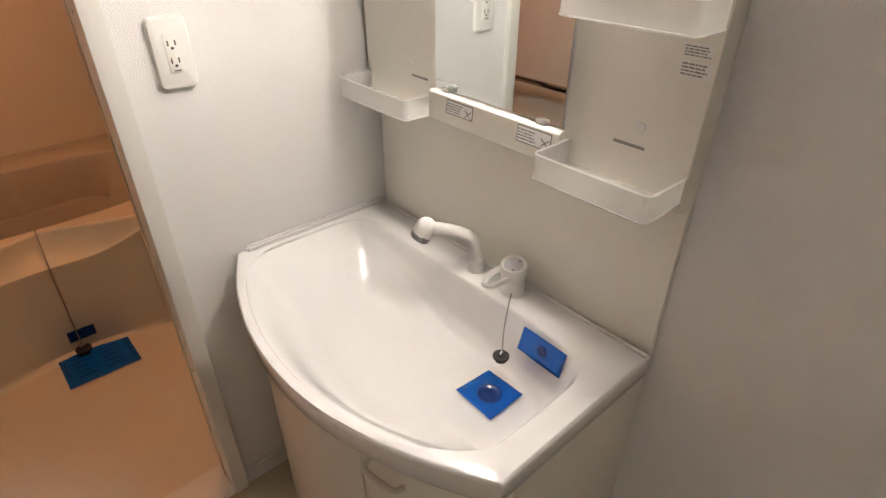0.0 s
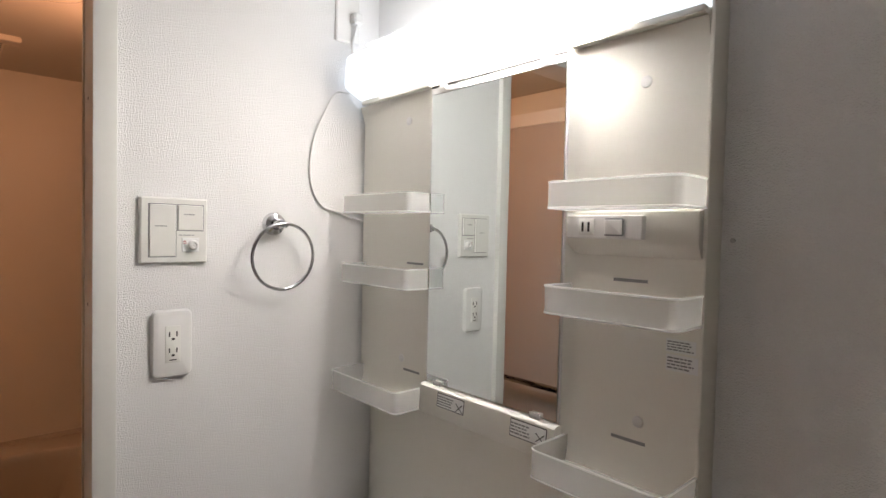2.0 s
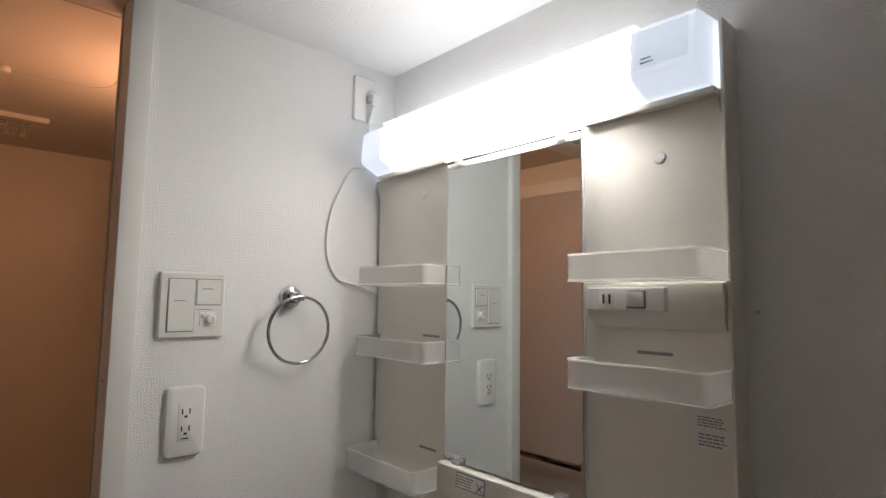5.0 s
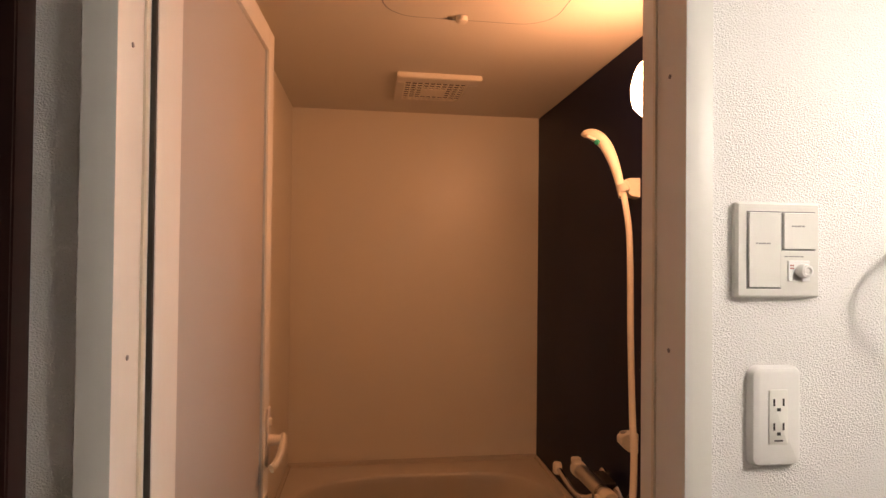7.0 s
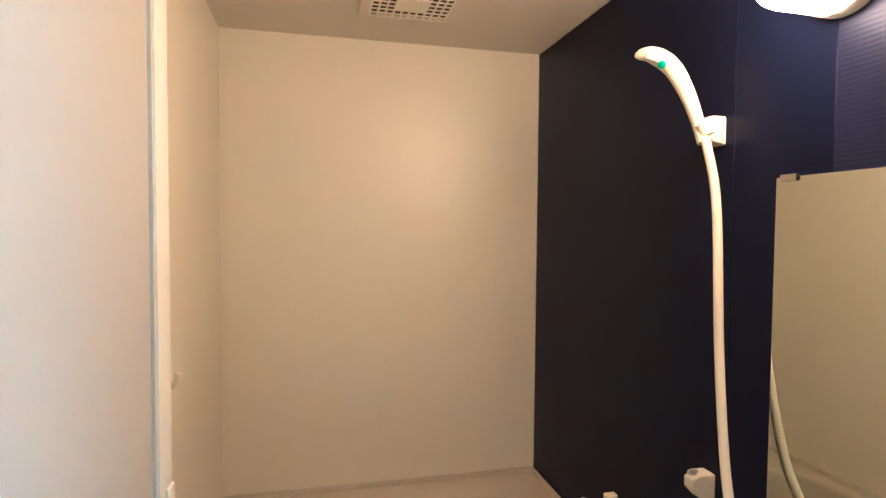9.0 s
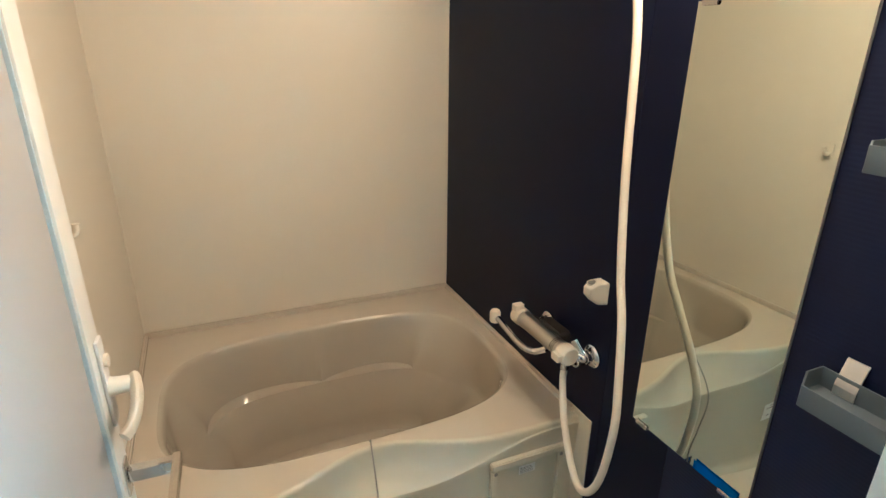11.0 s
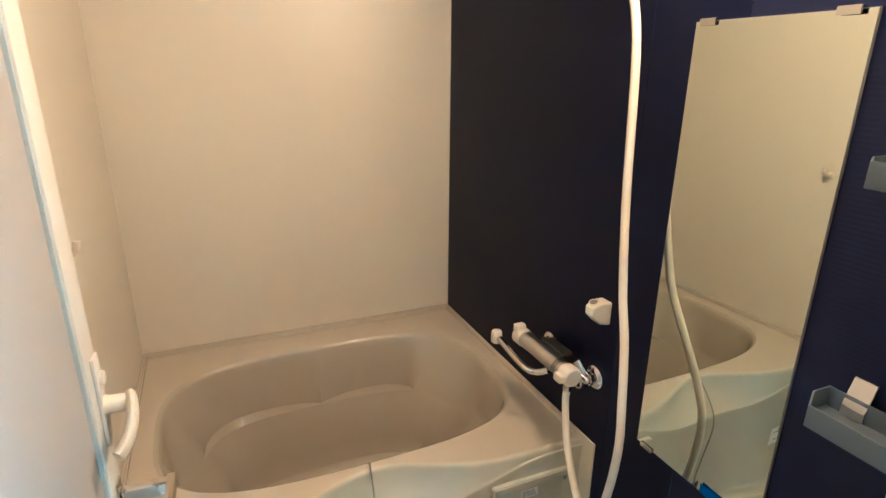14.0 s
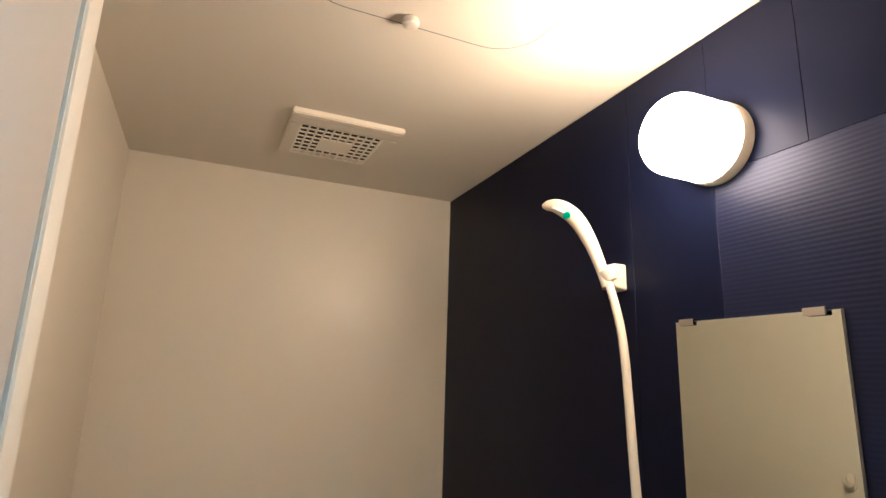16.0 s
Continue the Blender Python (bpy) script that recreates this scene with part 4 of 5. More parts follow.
def van_front(x):
    return -0.495 + (0.108 if x < 0.395 else 0.13) * ((x - 0.395) / 0.395) ** 2


def washstand():
    w = thing("washstand", (0.39, -0.2, 0.0), "white washstand with a bowed basin over an ivory cabinet", "washstand")
    N = 128
    bx, by = 0.388, -0.27
    yb = -0.062

    def inner(a):
        n = 8.0
        c, s = math.cos(a), math.sin(a)
        k = (abs(c) ** n + abs(s) ** n) ** (-1 / n)
        u, v = c * k, s * k
        x = bx + 0.36 * u
        y = by + (yb - by) * v if v > 0 else by + v * (by - (van_front(x) + 0.021))
        return x, y

    def outer(a):
        lo, hi = 0.0, 2.0
        c, s = math.cos(a), math.sin(a)
        for _ in range(30):
            t = (lo + hi) / 2
            x, y = bx + c * t, by + s * t
            ok = 0.002 < x < VW and y < WALL_Y - 0.016 and y > van_front(x)
            lo, hi = (t, hi) if ok else (lo, t)
        return bx + c * lo, by + s * lo

    ang = [2 * math.pi * k / N for k in range(N)]
    # extra care for the corners of the rim
    for cx, cy in ((0.002, WALL_Y - 0.016), (VW, WALL_Y - 0.016), (0.002, van_front(0.002)), (VW, van_front(VW))):
        a = math.atan2(cy - by, cx - bx) % (2 * math.pi)
        k = min(range(N), key=lambda i: abs(ang[i] - a))
        ang[k] = a
    dx, dy = 0.59, -0.165
    rings = [1.0, 0.994, 0.985, 0.97, 0.955, 0.94, 0.925, 0.91, 0.895, 0.88, 0.86, 0.84, 0.82, 0.8, 0.76, 0.68, 0.6, 0.52, 0.44, 0.3, 0.15, 0.02]
    V, F = [], []
    for s in rings:
        for a in ang:
            x, y = inner(a)
            x, y = bx + (x - bx) * s, by + (y - by) * s
            g = min(1.0, max(0.0, 1.25 * max(-math.cos(a), -math.sin(a))))
            steep, gentle = 0.6 * ease(1.0, 0.9, s) + 0.4 * ease(1.0, 0.8, s), ease(1.04, 0.5, s)
            V.append((x, y, VZ - 0.004 - (0.095 + 0.035 * ease(0.02, 0.5, x)) * (steep * (1 - g) + gentle * g)))
    m = len(rings)
    for r in range(m - 1):
        for k in range(N):
            F.append((r * N + k, r * N + (k + 1) % N, (r + 1) * N + (k + 1) % N, (r + 1) * N + k))
    F.append(tuple((m - 1) * N + k for k in range(N)))
    # rim and outer skirt
    lip = [(0.0, 0.0, VZ - 0.004), (0.08, 0.0, VZ - 0.001), (0.3, 0.0, VZ), (0.9, 0.0, VZ + 0.001), (1.0, -0.004, VZ), (1.0, -0.001, VZ - 0.003), (1.0, 0.0, VZ - 0.008), (1.0, -0.004, VZ - 0.05), (1.0, -0.012, VZ - 0.062), (1.0, -0.05, VZ - 0.064)]
    base = len(V)
    for s, off, z in lip:
        for a in ang:
            x, y = inner(a)
            ox, oy = outer(a)
            d = Vector((ox - bx, oy - by)).normalized()
            V.append((x + (ox - x) * s + d.x * off, y + (oy - y) * s + d.y * off, z))
    for r in range(len(lip) - 1):
        for k in range(N):
            F.append((base + r * N + k, base + r * N + (k + 1) % N, base + (r + 1) * N + (k + 1) % N, base + (r + 1) * N + k))
    mesh_ob("basin", V, F, M_BOWL, w, smooth=True)
    boxes("upstand", [((0.0015, -0.37, VZ - 0.02), (0.016, WALL_Y - 0.018, VZ + 0.014)), ((0.016, WALL_Y - 0.034, VZ - 0.01), (VW, WALL_Y - 0.016, VZ + 0.004))], M_BOWL, w, bevel=0.005)
    # cabinet body with bowed front
    V, F = [], []
    nx = 24
    for z in (0.0, VZ - 0.05):
        for i in range(nx + 1):
            x = 0.004 + (VW - 0.012) * i / nx
            V.append((x, van_front(x) + 0.042, z))
        V += [(VW - 0.008, WALL_Y - 0.001, z), (0.004, WALL_Y - 0.001, z)]
    n = nx + 3
    F = [(k, (k + 1) % n, n + (k + 1) % n, n + k) for k in range(n)] + [tuple(range(n))]
    mesh_ob("body", V, F, M_IVORY, w, smooth=True)
    # two bowed doors
    for x0, x1 in ((0.008, 0.5655), (0.5685, VW - 0.012)):
        V, F = [], []
        for i in range(15):
            x = x0 + (x1 - x0) * i / 14
            for d in (0.041, 0.025):
                for z in (0.07, VZ - 0.068):
                    V.append((x, van_front(x) + d, z))
        for i in range(14):
            a, b = i * 4, i * 4 + 4
            F += [(a, a + 1, b + 1, b), (a + 2, b + 2, b + 3, a + 3), (a + 1, a + 3, b + 3, b + 1), (a, b, b + 2, a + 2)]
        F += [(0, 2, 3, 1), (56, 57, 59, 58)]
        mesh_ob("door", V, F, M_IVORY, w, smooth=True, bevel=0.002)
    y = van_front(0.61) + 0.024
    tube("handle", smooth_path([(0.585, y, 0.642), (0.587, y - 0.018, 0.64), (0.6, y - 0.024, 0.637), (0.64, y - 0.016, 0.635), (0.655, y - 0.01, 0.635), (0.66, y + 0.006, 0.635)]), 0.0042, M_IVORY, w, flat=(1.3, 0.8))
    # splashback up to the mirror cabinet
    box("splashback", (0.012, WALL_Y - 0.014, VZ - 0.01), (0.792, WALL_Y - 0.0006, 1.03), M_IVORY, w, bevel=0.002)
    # drain
    lathe("drain", (dx, dy, VZ - 0.137), (0, 0, 1), [(0, 0.032), (0.002, 0.032), (0.003, 0.028), (0.001, 0.02)], M_CHROME, w)
    return w


washstand()


def faucet():
    f = thing("faucet", (0.40, -0.018, VZ), "white pull-out faucet spout with a grey nozzle on the basin rim", "faucet")
    x, y, z = 0.40, -0.022, VZ
    lathe("collar", (x, y, z), (0, 0, 1), [(0, 0.021), (0.02, 0.0205), (0.023, 0.018)], M_WHITE, f)
    path = smooth_path([(x, y, z + 0.016), (x - 0.002, y - 0.002, z + 0.05), (x - 0.012, y - 0.012, z + 0.078), (x - 0.035, y - 0.034, z + 0.092), (x - 0.064, y - 0.062, z + 0.098), (x - 0.084, y - 0.08, z + 0.096)])
    n = len(path)
    tube("spout", path, [0.0145 - 0.001 * i / n for i in range(n)], M_WHITE, f, 18)
    hd = Vector((-0.33, -0.33, -0.88)).normalized()
    p0 = Vector((x - 0.074, y - 0.07, z + 0.112))
    lathe("head", p0, hd, [(-0.005, 0.008), (0.0, 0.0155), (0.008, 0.0205), (0.024, 0.0212), (0.032, 0.0212)], M_WHITE, f)
    lathe("nozzle", p0 + hd * 0.032, hd, [(0, 0.0213), (0.012, 0.0213), (0.014, 0.018)], M_GREY, f)
    v = hd.cross(Vector((0, 0, 1))).normalized()
    c = p0 + hd * 0.04 + Vector((0.018, -0.005, 0))
    slab("tab", c, (0.7, -0.7, 0), (0.45, 0.45, 0.77), 0.02, 0.012, 0.002, [(0, 0), (0.006, 0), (0.007, 0.001)], M_GREY, f)


faucet()


def mixer():
    m = thing("mixer_lever", (0.51, -0.02, VZ), "white single-lever mixer tap with a loop handle", "tap")
    x, y, z = 0.505, -0.022, VZ
    lathe("body", (x, y, z), (0, 0, 1), [(0, 0.0245), (0.03, 0.024), (0.033, 0.0215), (0.05, 0.0215)], M_WHITE, m)
    lathe("cap", (x, y, z + 0.042), (0.08, -0.16, 1), [(0, 0.025), (0.006, 0.0265), (0.024, 0.0265), (0.028, 0.025), (0.028, 0.021), (0.025, 0.019)], M_WHITE, m)
    lathe("disc", (x + 0.002, y - 0.004, z + 0.0665), (0.08, -0.16, 1), [(0, 0.0195), (0.001, 0.0195)], M_DISC, m)
    d = Vector((-0.55, -0.83, 0)).normalized()
    s = Vector((-d.y, d.x, 0))
    c = Vector((x, y, z + 0.048))
    loop = [c + s * 0.021 + d * 0.008, c + s * 0.021 + d * 0.032 + Vector((0, 0, -0.01)), c + s * 0.016 + d * 0.049 + Vector((0, 0, -0.02)), c + d * 0.06 + Vector((0, 0, -0.026)),
            c - s * 0.016 + d * 0.049 + Vector((0, 0, -0.02)), c - s * 0.021 + d * 0.032 + Vector((0, 0, -0.01)), c - s * 0.021 + d * 0.008]
    tube("handle", smooth_path(loop), 0.0052, M_WHITE, m, flat=(0.9, 1.3))
    for a in (-0.9, 1.4):
        lathe("dot", (x + 0.002 + 0.0155 * math.cos(a), y - 0.004 + 0.0155 * math.sin(a), z + 0.0676 - 0.0013 * math.cos(a) + 0.0025 * math.sin(a)), (0.08, -0.16, 1), [(0, 0.0018), (0.0008, 0.0018)], M_DARK, m, 10)


mixer()
chain("basin_plug", smooth_path([(0.522, -0.044, VZ + 0.012), (0.534, -0.062, VZ + 0.008), (0.545, -0.08, VZ - 0.002), (0.556, -0.098, VZ - 0.036), (0.565, -0.108, VZ - 0.070)]), 0.0023,
      "black rubber plug hanging on a bead chain in the basin", (0.566, -0.112, VZ - 0.092), 0.0165)
bz = VZ - 0.1335
blue_sheet("blue_film", [(0.545, -0.122, bz + 0.002), (0.541, -0.209, bz + 0.003), (0.637, -0.211, bz + 0.003), (0.634, -0.119, bz + 0.002)], "blue protective film over the basin drain", hole=(0.5, 0.5, 0.28, 0.003))
blue_sheet("blue_film", [(0.587, -0.072, VZ - 0.014), (0.587, -0.088, VZ - 0.06), (0.69, -0.09, VZ - 0.062), (0.69, -0.073, VZ - 0.016)], "blue protective film over the basin overflow", hole=(0.5, 0.5, 0.2, 0.002))


# ---------------------------------------------------------------- mirror cabinet
def cabinet():
    c = thing("mirror_cabinet", (0.39, WALL_Y, 1.03), "ivory mirror cabinet with open side shelves", "mirror cabinet")
    x0, x1 = 0.012, 0.792
    mx0, mx1, mz0, mz1 = 0.268, 0.579, 1.095, 1.661
    my = -0.019
    ys = -0.006  # front of the side shells
    # side recess shells: shallow curved backs
    for a, b, edge in ((x0, mx0 - 0.004, mx0 - 0.004), (mx1 + 0.004, x1 - 0.006, mx1 + 0.004)):
        V, F = [], []
        nz, nx = 36, 20
        for k in range(nz + 1):
            z = 1.03 + (1.668 - 1.03) * k / nz
            for i in range(nx + 1):
                x = a + (b - a) * i / nx
                flare = ease(0.018, 0.0, abs(x - edge)) ** 1.5
                yy = ys - 0.012 * ease(1.06, 1.03, z) - 0.012 * ease(1.63, 1.668, z)
                V.append((x, min(yy, yy + (my - yy) * flare), z))
        n = nx + 1
        for k in range(nz):
            for i in range(nx):
                p = k * n + i
                F.append((p, p + 1, p + n + 1, p + n))
        o = len(V)
        V += [(a, WALL_Y - 0.0005, 1.03), (b, WALL_Y - 0.0005, 1.03), (b, WALL_Y - 0.0005, 1.668), (a, WALL_Y - 0.0005, 1.668)]
        F += [(o, o + 1, o + 2, o + 3), tuple(range(n)) + (o + 1, o), tuple(nz * n + i for i in range(n)) + (o + 2, o + 3),
              tuple(k * n for k in range(nz + 1)) + (o + 3, o), tuple(k * n + nx for k in range(nz + 1)) + (o + 2, o + 1)]
        mesh_ob("side_shell", V, F, M_IVORY, c, smooth=True)
    box("side_panel", (x1 - 0.006, -0.012, 1.022), (x1, WALL_Y - 0.0005, 1.776), M_IVORY, c, bevel=0.003)
    box("mirror_box", (mx0, my + 0.0004, mz0 - 0.002), (mx1, WALL_Y - 0.0006, mz1 + 0.002), M_IVORY, c)
    box("mirror_edge", (mx0 - 0.0035, my - 0.003, mz0 - 0.003), (mx0 - 0.0005, WALL_Y - 0.0006, mz1 + 0.003), M_WHITE, c, bevel=0.001)
    box("mirror_edge", (mx1 + 0.0005, my - 0.003, mz0 - 0.003), (mx1 + 0.0035, WALL_Y - 0.0006, mz1 + 0.003), M_WHITE, c, bevel=0.001)
    box("mirror", (mx0 + 0.0005, my - 0.004, mz0), (mx1 - 0.0005, my, mz1), M_MIRROR, c)
    for xx, zz in ((mx0 + 0.035, mz1), (mx1 - 0.035, mz1), (mx0 + 0.035, mz0), (mx1 - 0.04, mz0)):
        boxes("clip", [((xx - 0.011, my - 0.009, zz - 0.006), (xx + 0.011, my - 0.0067, zz + 0.006)), ((xx - 0.007, my - 0.011, zz - 0.003), (xx + 0.007, my - 0.009, zz + 0.003))], M_WHITE, c, bevel=0.0008)
    box("top_strip", (mx0 + 0.001, my - 0.0065, mz1 - 0.009), (mx1 - 0.001, my - 0.0042, mz1 + 0.003), M_WHITE, c, bevel=0.0008)
    # solid dark strip painted in for the shade between mirror and lamp
    box("painted_gap_shade", (mx0 + 0.001, my - 0.0075, mz1 + 0.0034), (mx1 - 0.001, my - 0.001, mz1 + 0.0068), M_DARK, c)
    # bar under the mirror, bowed out
    V, F = [], []
    n = 18
    for i in range(n + 1):
        x = mx0 - 0.005 + (mx1 - mx0 + 0.01) * i / n
        V += [(x, WALL_Y - 0.001, 1.036), (x, -0.033, 1.034), (x, -0.037, 1.04), (x, -0.035, mz0 - 0.008), (x, -0.03, mz0 - 0.004), (x, WALL_Y - 0.001, mz0 - 0.004)]
    for i in range(n):
        for k in range(6):
            a, b = i * 6 + k, i * 6 + (k + 1) % 6
            F.append((a, b, b + 6, a + 6))
    F += [tuple(range(6)), tuple(n * 6 + k for k in range(6))]
    mesh_ob("sill", V, F, M_IVORY, c, smooth=True)
    # lower shelf floors at both sides with a curved front
    for a, b in ((x0, mx0 - 0.006), (mx1 + 0.006, x1 - 0.013)):
        V, F = [], []
        for i in range(17):
            t = i / 16
            x = a + (b - a) * t
            d = 0.05 + 0.03 * math.sin(math.pi * t)
            V += [(x, WALL_Y - 0.001, 1.028), (x, WALL_Y - d, 1.028), (x, WALL_Y - d, 1.034), (x, WALL_Y - 0.001, 1.040)]
        for i in range(16):
            for k in range(4):
                p, q = i * 4 + k, i * 4 + (k + 1) % 4
                F.append((p, q, q + 4, p + 4))
        F += [(0, 1, 2, 3), (64, 65, 66, 67)]
        mesh_ob("shelf", V, F, M_IVORY, c, smooth=True)
    # outlet housing on the shelf side
    V, F = [], []
    for i, x in enumerate((mx1 + 0.005, x1 - 0.007)):
        V += [(x, ys + 0.004, 1.356), (x, ys - 0.004, 1.362), (x, -0.019, 1.378), (x, -0.020, 1.422), (x, ys + 0.004, 1.426)]
    F = [(k, (k + 1) % 5, 5 + (k + 1) % 5, 5 + k) for k in range(5)] + [tuple(range(5)), tuple(range(5, 10))]
    mesh_ob("housing", V, F, M_IVORY, c, smooth=True, bevel=0.003)
    ox, oz = 0.652, 1.4
    slab("outlet_strip", (ox, -0.0195, oz), (1, 0, 0), (0, 0, 1), 0.122, 0.034, 0.003, [(0, 0), (0.007, 0), (0.009, 0.0015)], M_WHITE, c)
    slab("outlet", (ox - 0.026, -0.0285, oz), (1, 0, 0), (0, 0, 1), 0.026, 0.024, 0.001, [(0, 0), (0.0012, 0), (0.0016, 0.0005)], M_PLATE, c)
    boxes("slot", [((ox - 0.0335, -0.0307, oz - 0.007), (ox - 0.0302, -0.0295, oz + 0.007)), ((ox - 0.0235, -0.0307, oz - 0.007), (ox - 0.0202, -0.0295, oz + 0.007))], M_DARK, c)
    slab("switch", (ox + 0.019, -0.0285, oz), (1, 0, 0), (0, 0, 1), 0.029, 0.025, 0.001, [(0, 0), (0.0015, 0), (0.002, 0.0006)], M_GREY, c)
    slab("rocker", (ox + 0.019, -0.029, oz), (1, 0.1, 0), (0, 0, 1), 0.025, 0.021, 0.001, [(0, 0), (0.0042, 0), (0.005, 0.0008)], M_WHITE, c)
    # screw caps and slots
    for x, z in ((0.704, 1.127), (0.70, 1.602), (0.166, 1.1175), (0.176, 1.6175)):
        lathe("screw_cap", (x, ys - 0.0005, z), (0, -1, 0), [(0, 0.0085), (0.0012, 0.008), (0.002, 0.005), (0.0022, 0.002)], M_WHITE, c, 20)
    for x, z in ((0.69, 1.0975), (0.2, 1.0956), (0.686, 1.325), (0.205, 1.321)):
        box("slot", (x - 0.026, ys - 0.0015, z - 0.0022), (x + 0.026, ys - 0.0005, z + 0.0022), M_INKGREY, c)
    # printed stickers
    for (cx, cz, w, h, sd) in ((0.352, 1.071, 0.072, 0.026, 2), (0.534, 1.070, 0.074, 0.029, 7)):
        slab("sticker", (cx, -0.0366, cz), (1, 0, 0), (0, 0.1, 1), w, h, 0.001, [(0, 0), (0.0005, 0)], M_INK, c)
        slab("sticker", (cx, -0.0372, cz), (1, 0, 0), (0, 0.1, 1), w - 0.003, h - 0.003, 0.001, [(0, 0), (0.0004, 0)], M_PAPER, c)
        printed(c, (cx - 0.012, -0.0377, cz), (1, 0, 0), (0, 0.1, 1), w * 0.6, h * 0.7, 4, M_INKGREY, seed=sd)
        for k in (-1, 1):
            p = Vector((cx + w * 0.34, -0.0382, cz - 0.003))
            tube("mark", [p + Vector((-0.008, 0, -0.007 * k)), p + Vector((0.008, 0, 0.007 * k))], 0.0008, M_INK, c, 6)
    for (cx, cz, w, h, sd) in ((0.761, 1.243, 0.04, 0.018, 11), (0.763, 1.22, 0.043, 0.022, 12)):
        slab("sticker", (cx, ys - 0.0004, cz), (1, 0, 0), (0, 0, 1), w, h, 0.001, [(0, 0), (0.0005, 0)], M_PAPER, c)
        printed(c, (cx, ys - 0.001, cz), (1, 0, 0), (0, 0, 1), w * 0.9, h * 0.8, 4, M_INKGREY, seed=sd)
    # lamp along the top
    for a, b in ((0.03, mx0 - 0.006), (mx1 + 0.006, x1 - 0.007)):
        box("valance", (a, -0.029, 1.669), (b, -0.0125, 1.6795), M_IVORY, c, bevel=0.003)
    box("lamp_base", (0.03, -0.012, 1.669), (x1 - 0.007, WALL_Y - 0.0007, 1.6805), M_IVORY, c, bevel=0.003)
    box("lamp_lid", (0.078, -0.05, 1.7855), (0.688, WALL_Y - 0.0007, 1.789), M_LAMPTOP, c, bevel=0.001)
    V, F = [], []
    sec = [(WALL_Y - 0.001, 1.681), (-0.028, 1.681), (-0.066, 1.7), (-0.07, 1.707), (-0.066, 1.766), (-0.06, 1.774), (WALL_Y - 0.001, 1.7845)]
    def section(x, k):
        return [(x, WALL_Y + (y - WALL_Y) * k, 1.732 + (z - 1.732) * k) for y, z in sec]
    def shell(name, xa, xb, mat, ca, cb):
        V = section(xa, 0.985 if ca else 1) + (section(xa + 0.004, 1) if ca else []) + (section(xb - 0.004, 1) if cb else []) + section(xb, 0.985 if cb else 1)
        n, m = len(sec), 2 + ca + cb
        F = [(r * n + k, r * n + (k + 1) % n, (r + 1) * n + (k + 1) % n, (r + 1) * n + k) for r in range(m - 1) for k in range(n)]
        F += [tuple(range(n)), tuple((m - 1) * n + k for k in range(n))]
        return mesh_ob(name, V, F, mat, c, smooth=True)
    shell("diffuser_end", 0.022, 0.0955, M_LAMPEND, 1, 0)
    shell("diffuser", 0.096, 0.3495, M_LAMPDIM, 0, 0)
    shell("diffuser", 0.35, 0.64, M_LAMP, 0, 0)
    shell("diffuser", 0.6405, 0.69, M_LAMPDIM, 0, 0)
    shell("diffuser_end", 0.6905, 0.7795, M_LAMPEND, 0, 1)
    slab("sticker", (0.735, -0.0705, 1.738), (1, 0, 0), (0, 0.09, 1), 0.075, 0.055, 0.002, [(0, 0), (0.0005, 0)], M_FILMLABEL, c)
    printed(c, (0.716, -0.0702, 1.722), (1, 0, 0), (0, 0.09, 1), 0.02, 0.012, 2, M_INKGREY, seed=21)


cabinet()


def tray(x0, x1, z, h, depth, group="shelf trays"):
    """Frosted plastic tray with a curved back, hooked on the cabinet."""
    t = thing("shelf_tray", ((x0 + x1) / 2, 0.0, z), "frosted clear plastic shelf tray on the mirror cabinet", "tray", group)
    yb = -0.0075
    depth -= WALL_Y - 0.0095 - yb
    th = 0.0028
    r = 0.012
    w, d = x1 - x0, depth
    pts = [(0, 0)] + [(0, d - r)] + [(r - r * math.cos(radians(a)), d - r + r * math.sin(radians(a))) for a in (30, 60)] + [(r, d)] + [(w - r, d)] + \
          [(w - r + r * math.sin(radians(a)), d - r + r * math.cos(radians(a))) for a in (30, 60)] + [(w, d - r), (w, 0)]
    k = len(pts)

    def ins(p, e):
        return (min(max(p[0], e), w - e), min(max(p[1], e), d - e))

    V = [(x0 + a, yb - b, z) for a, b in pts] + [(x0 + a, yb - b, z + h) for a, b in pts] + [(x0 + ins(p, th)[0], yb - ins(p, th)[1], z + h) for p in pts] + [(x0 + ins(p, th)[0], yb - ins(p, th)[1], z + th) for p in pts]
    F = [tuple(range(k))] + [(q * k + i, q * k + (i + 1) % k, (q + 1) * k + (i + 1) % k, (q + 1) * k + i) for q in range(3) for i in range(k - 1)] + [tuple(range(3 * k, 4 * k))]
    mesh_ob("tray", V, F, M_TRAY, t, smooth=True)
    tube("lip", [(x0 + a, yb - b, z + h) for a, b in pts], 0.0016, M_TRAYEDGE, t, 6)
    tube("foot", [(x0 + a, yb - b, z + 0.001) for a, b in pts], 0.0016, M_TRAYEDGE, t, 6)


for z, h, d in ((1.425, 0.038, 0.108), (1.273, 0.04, 0.11), (1.036, 0.042, 0.13)):
    tray(0.589, 0.789, z, h, d)
    tray(0.026, 0.26, z, h, d - 0.008)

# ---------------------------------------------------------------- things on the white wall
PX = (0, 1, 0)
PZ = (0, 0, 1)


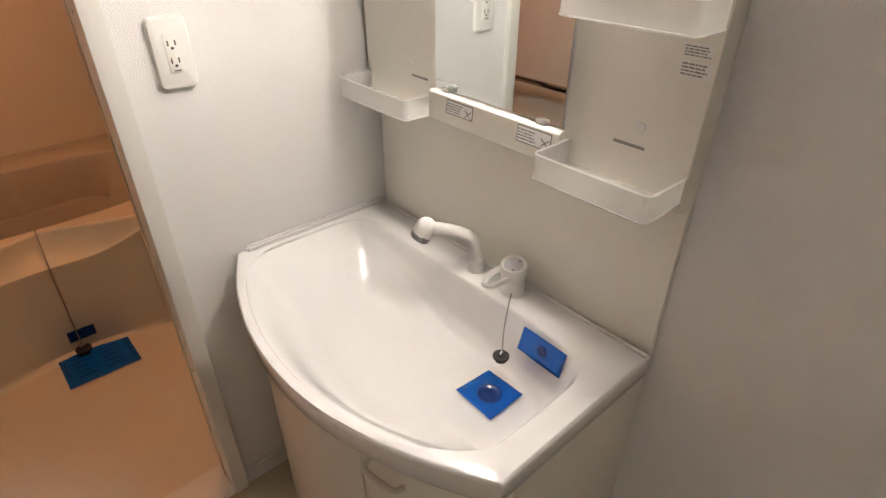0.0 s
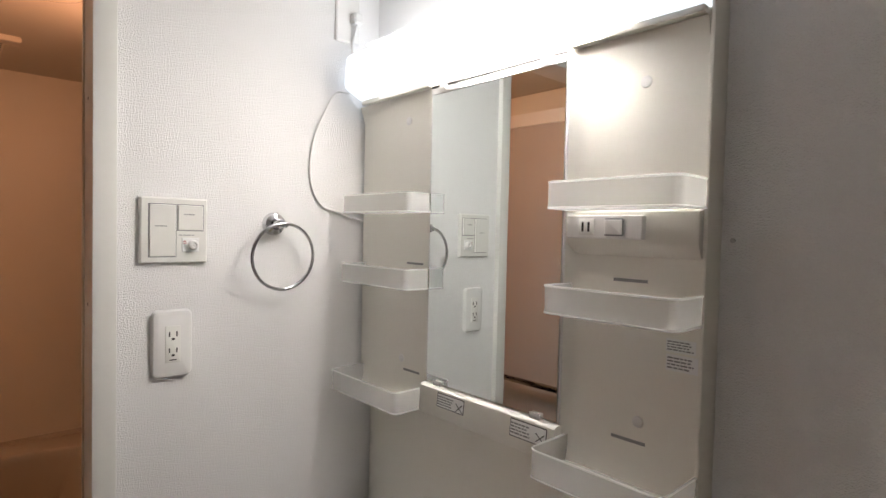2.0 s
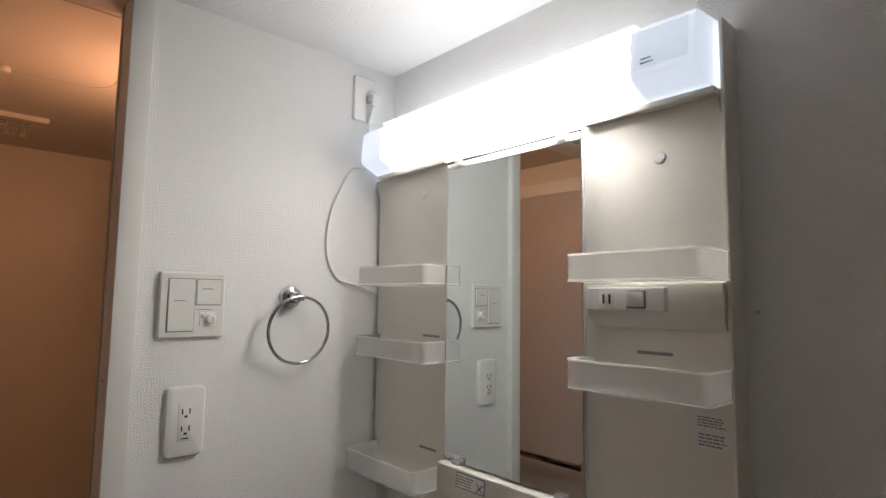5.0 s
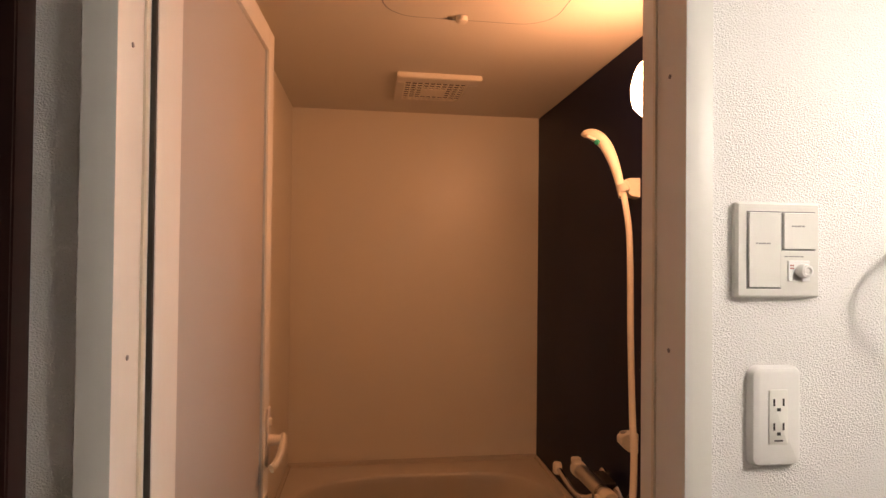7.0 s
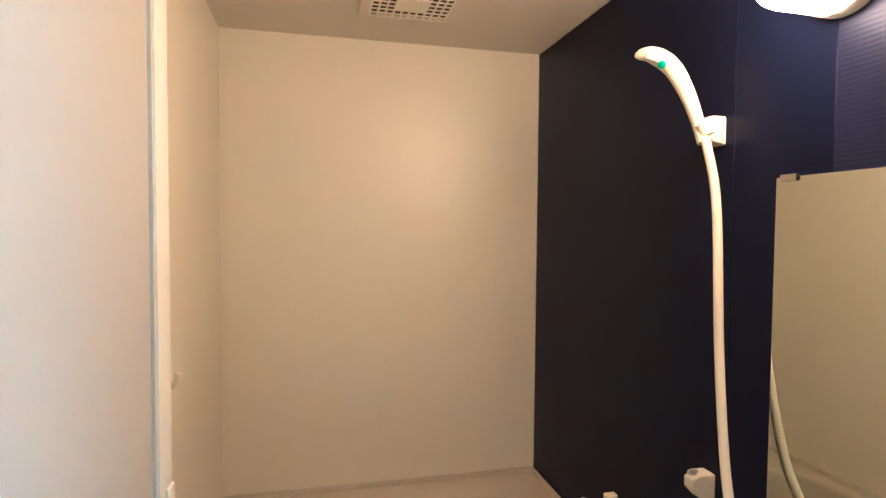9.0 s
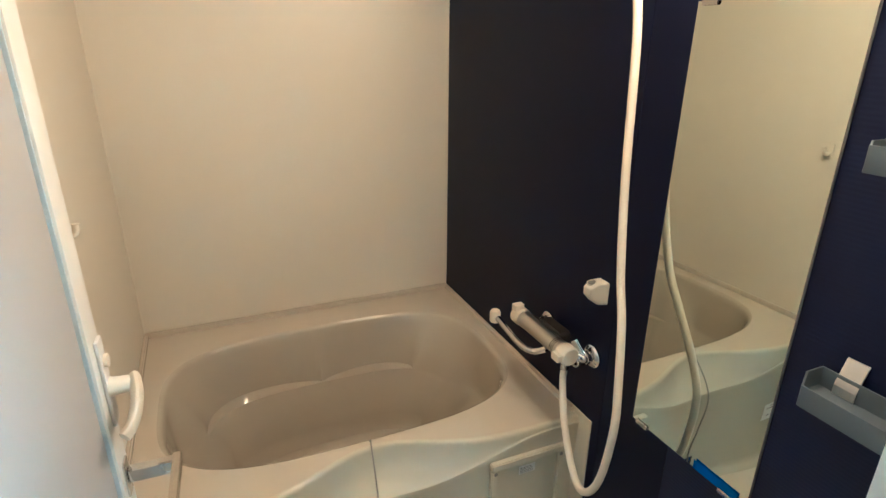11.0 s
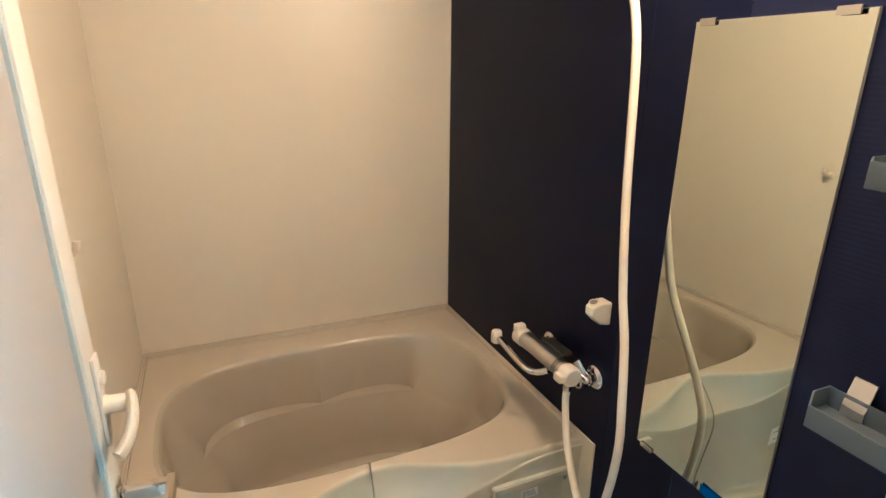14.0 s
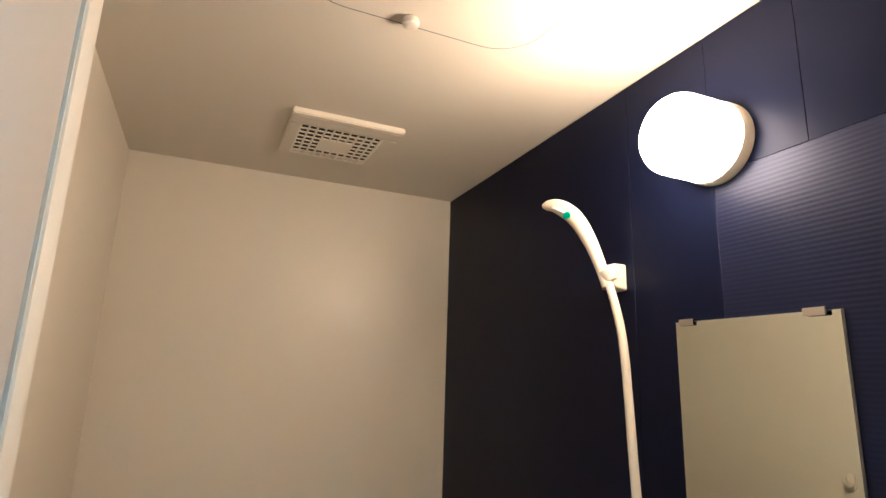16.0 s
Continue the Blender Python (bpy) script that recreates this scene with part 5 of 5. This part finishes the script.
def switch_plate():
    s = thing("switch_plate", (0.0, -0.415, 1.32), "white switch plate with two rocker switches and a knob", "switch")
    y, z = -0.415, 1.379
    slab("plate", (0.0003, y, z), PX, PZ, 0.116, 0.12, 0.004, [(0, 0), (0.006, 0), (0.009, 0.003), (0.009, 0.006)], M_PLATE, s)
    slab("rocker", (0.009, y - 0.021, z), PX, PZ, 0.044, 0.094, 0.001, [(0, 0), (0.002, 0), (0.003, 0.0008)], M_PLATE, s)
    slab("rocker", (0.009, y + 0.027, z + 0.024), PX, PZ, 0.044, 0.046, 0.001, [(0, 0), (0.002, 0), (0.003, 0.0008)], M_PLATE, s)
    boxes("gap", [((0.009, y - 0.0445, z - 0.0485), (0.0094, y + 0.0025, z + 0.0485)), ((0.009, y + 0.0035, z - 0.0005), (0.0094, y + 0.0505, z + 0.0485))], M_GREY, s)
    slab("knob_base", (0.009, y + 0.027, z - 0.026), PX, PZ, 0.03, 0.026, 0.001, [(0, 0), (0.0015, 0), (0.002, 0.0005)], M_PAPER, s)
    lathe("knob", (0.011, y + 0.031, z - 0.026), (1, 0, 0), [(0, 0.0095), (0.006, 0.009), (0.009, 0.008), (0.010, 0.005), (0.008, 0.0035)], M_WHITE, s)
    printed(s, (0.0122, y - 0.021, z + 0.008), PX, PZ, 0.026, 0.004, 1, M_INKGREY, seed=31)
    printed(s, (0.0122, y + 0.027, z + 0.03), PX, PZ, 0.024, 0.004, 1, M_INKGREY, seed=32)
    printed(s, (0.0112, y + 0.0165, z - 0.021), PX, PZ, 0.006, 0.007, 2, M_INKRED, seed=33)
    printed(s, (0.0094, y + 0.022, z - 0.008), PX, PZ, 0.03, 0.003, 1, M_INKGREY, seed=34)


switch_plate()


def outlet_plate():
    s = thing("outlet_plate", (0.0, -0.4175, 1.11), "white wall socket plate with two grounded outlets", "outlet")
    y, z = -0.4175, 1.171
    slab("plate", (0.0003, y, z), PX, PZ, 0.07, 0.125, 0.012, [(0, 0), (0.004, 0), (0.009, 0.003), (0.011, 0.009)], M_WHITE, s)
    slab("insert", (0.011, y, z), PX, PZ, 0.026, 0.068, 0.001, [(0, 0), (0.0012, 0), (0.0016, 0.0006)], M_PLATE, s)
    L = []
    for dz in (0.018, -0.012):
        L += [((0.0126, y - 0.0075, z + dz - 0.004), (0.0131, y - 0.0052, z + dz + 0.005)), ((0.0126, y + 0.0052, z + dz - 0.004), (0.0131, y + 0.0075, z + dz + 0.005)),
              ((0.0126, y - 0.0025, z + dz - 0.0105), (0.0131, y + 0.0025, z + dz - 0.0065))]
    L.append(((0.0126, y - 0.006, z - 0.03), (0.0129, y + 0.006, z - 0.028)))
    boxes("slot", L, M_DARK, s)


outlet_plate()


def towel_ring():
    t = thing("towel_ring", (0.0, -0.222, 1.398), "chrome towel ring on a round wall mount", "towel ring")
    y, z = -0.222, 1.396
    lathe("mount", (0.0003, y, z), (1, 0, 0), [(0, 0.0235), (0.006, 0.0235), (0.012, 0.021), (0.016, 0.012), (0.03, 0.010), (0.04, 0.010), (0.043, 0.007)], M_CHROME, t)
    tube("arm", smooth_path([(0.034, y - 0.014, z - 0.003), (0.036, y, z + 0.002), (0.034, y + 0.014, z - 0.003)]), 0.0058, M_CHROME, t)
    c = Vector((0.038, -0.216, z - 0.066))
    tube("ring", [c + Vector((0.004 * math.sin(a), 0.066 * math.cos(a), 0.067 * math.sin(a))) for a in [2 * math.pi * k / 56 for k in range(56)]], 0.0036, M_CHROME, t, 12, closed=True)


towel_ring()

pp = thing("lamp_outlet", (0.0, -0.052, 1.81), "white wall socket with a plug for the mirror lamp", "outlet")
slab("plate", (0.0003, -0.052, 1.862), PX, PZ, 0.062, 0.108, 0.006, [(0, 0), (0.004, 0), (0.007, 0.003)], M_WHITE, pp)
slab("plug", (0.0074, -0.036, 1.862), PX, PZ, 0.024, 0.026, 0.005, [(0, 0), (0.016, 0), (0.02, 0.004)], M_WHITE, pp)
tube("plug_cord", smooth_path([(0.018, -0.036, 1.85), (0.016, -0.04, 1.83), (0.012, -0.044, 1.80), (0.02, -0.045, 1.77)]), 0.003, M_WHITE, pp, 10)
cordy = thing("electric_cable", (0.004, -0.08, 1.41), "thin white lamp cord looping down the wall", "cord")
tube("cord", smooth_path([(0.03, -0.06, 1.69), (0.008, -0.082, 1.69), (0.005, -0.11, 1.64), (0.004, -0.135, 1.575), (0.004, -0.141, 1.51), (0.004, -0.13, 1.465), (0.004, -0.105, 1.436), (0.004, -0.06, 1.425), (0.006, -0.02, 1.412), (0.013, 0.02, 1.405)]), 0.0026, M_WHITE, cordy, 10)
# small screw left in the back wall
sc = thing("wall_screw", (0.806, WALL_Y, 1.385), "small dark screw in the wallpaper wall", "screw")
lathe("screw", (0.806, WALL_Y - 0.0002, 1.385), (0, -1, 0), [(0, 0.003), (0.003, 0.0032), (0.004, 0.002)], M_STEEL, sc, 12)
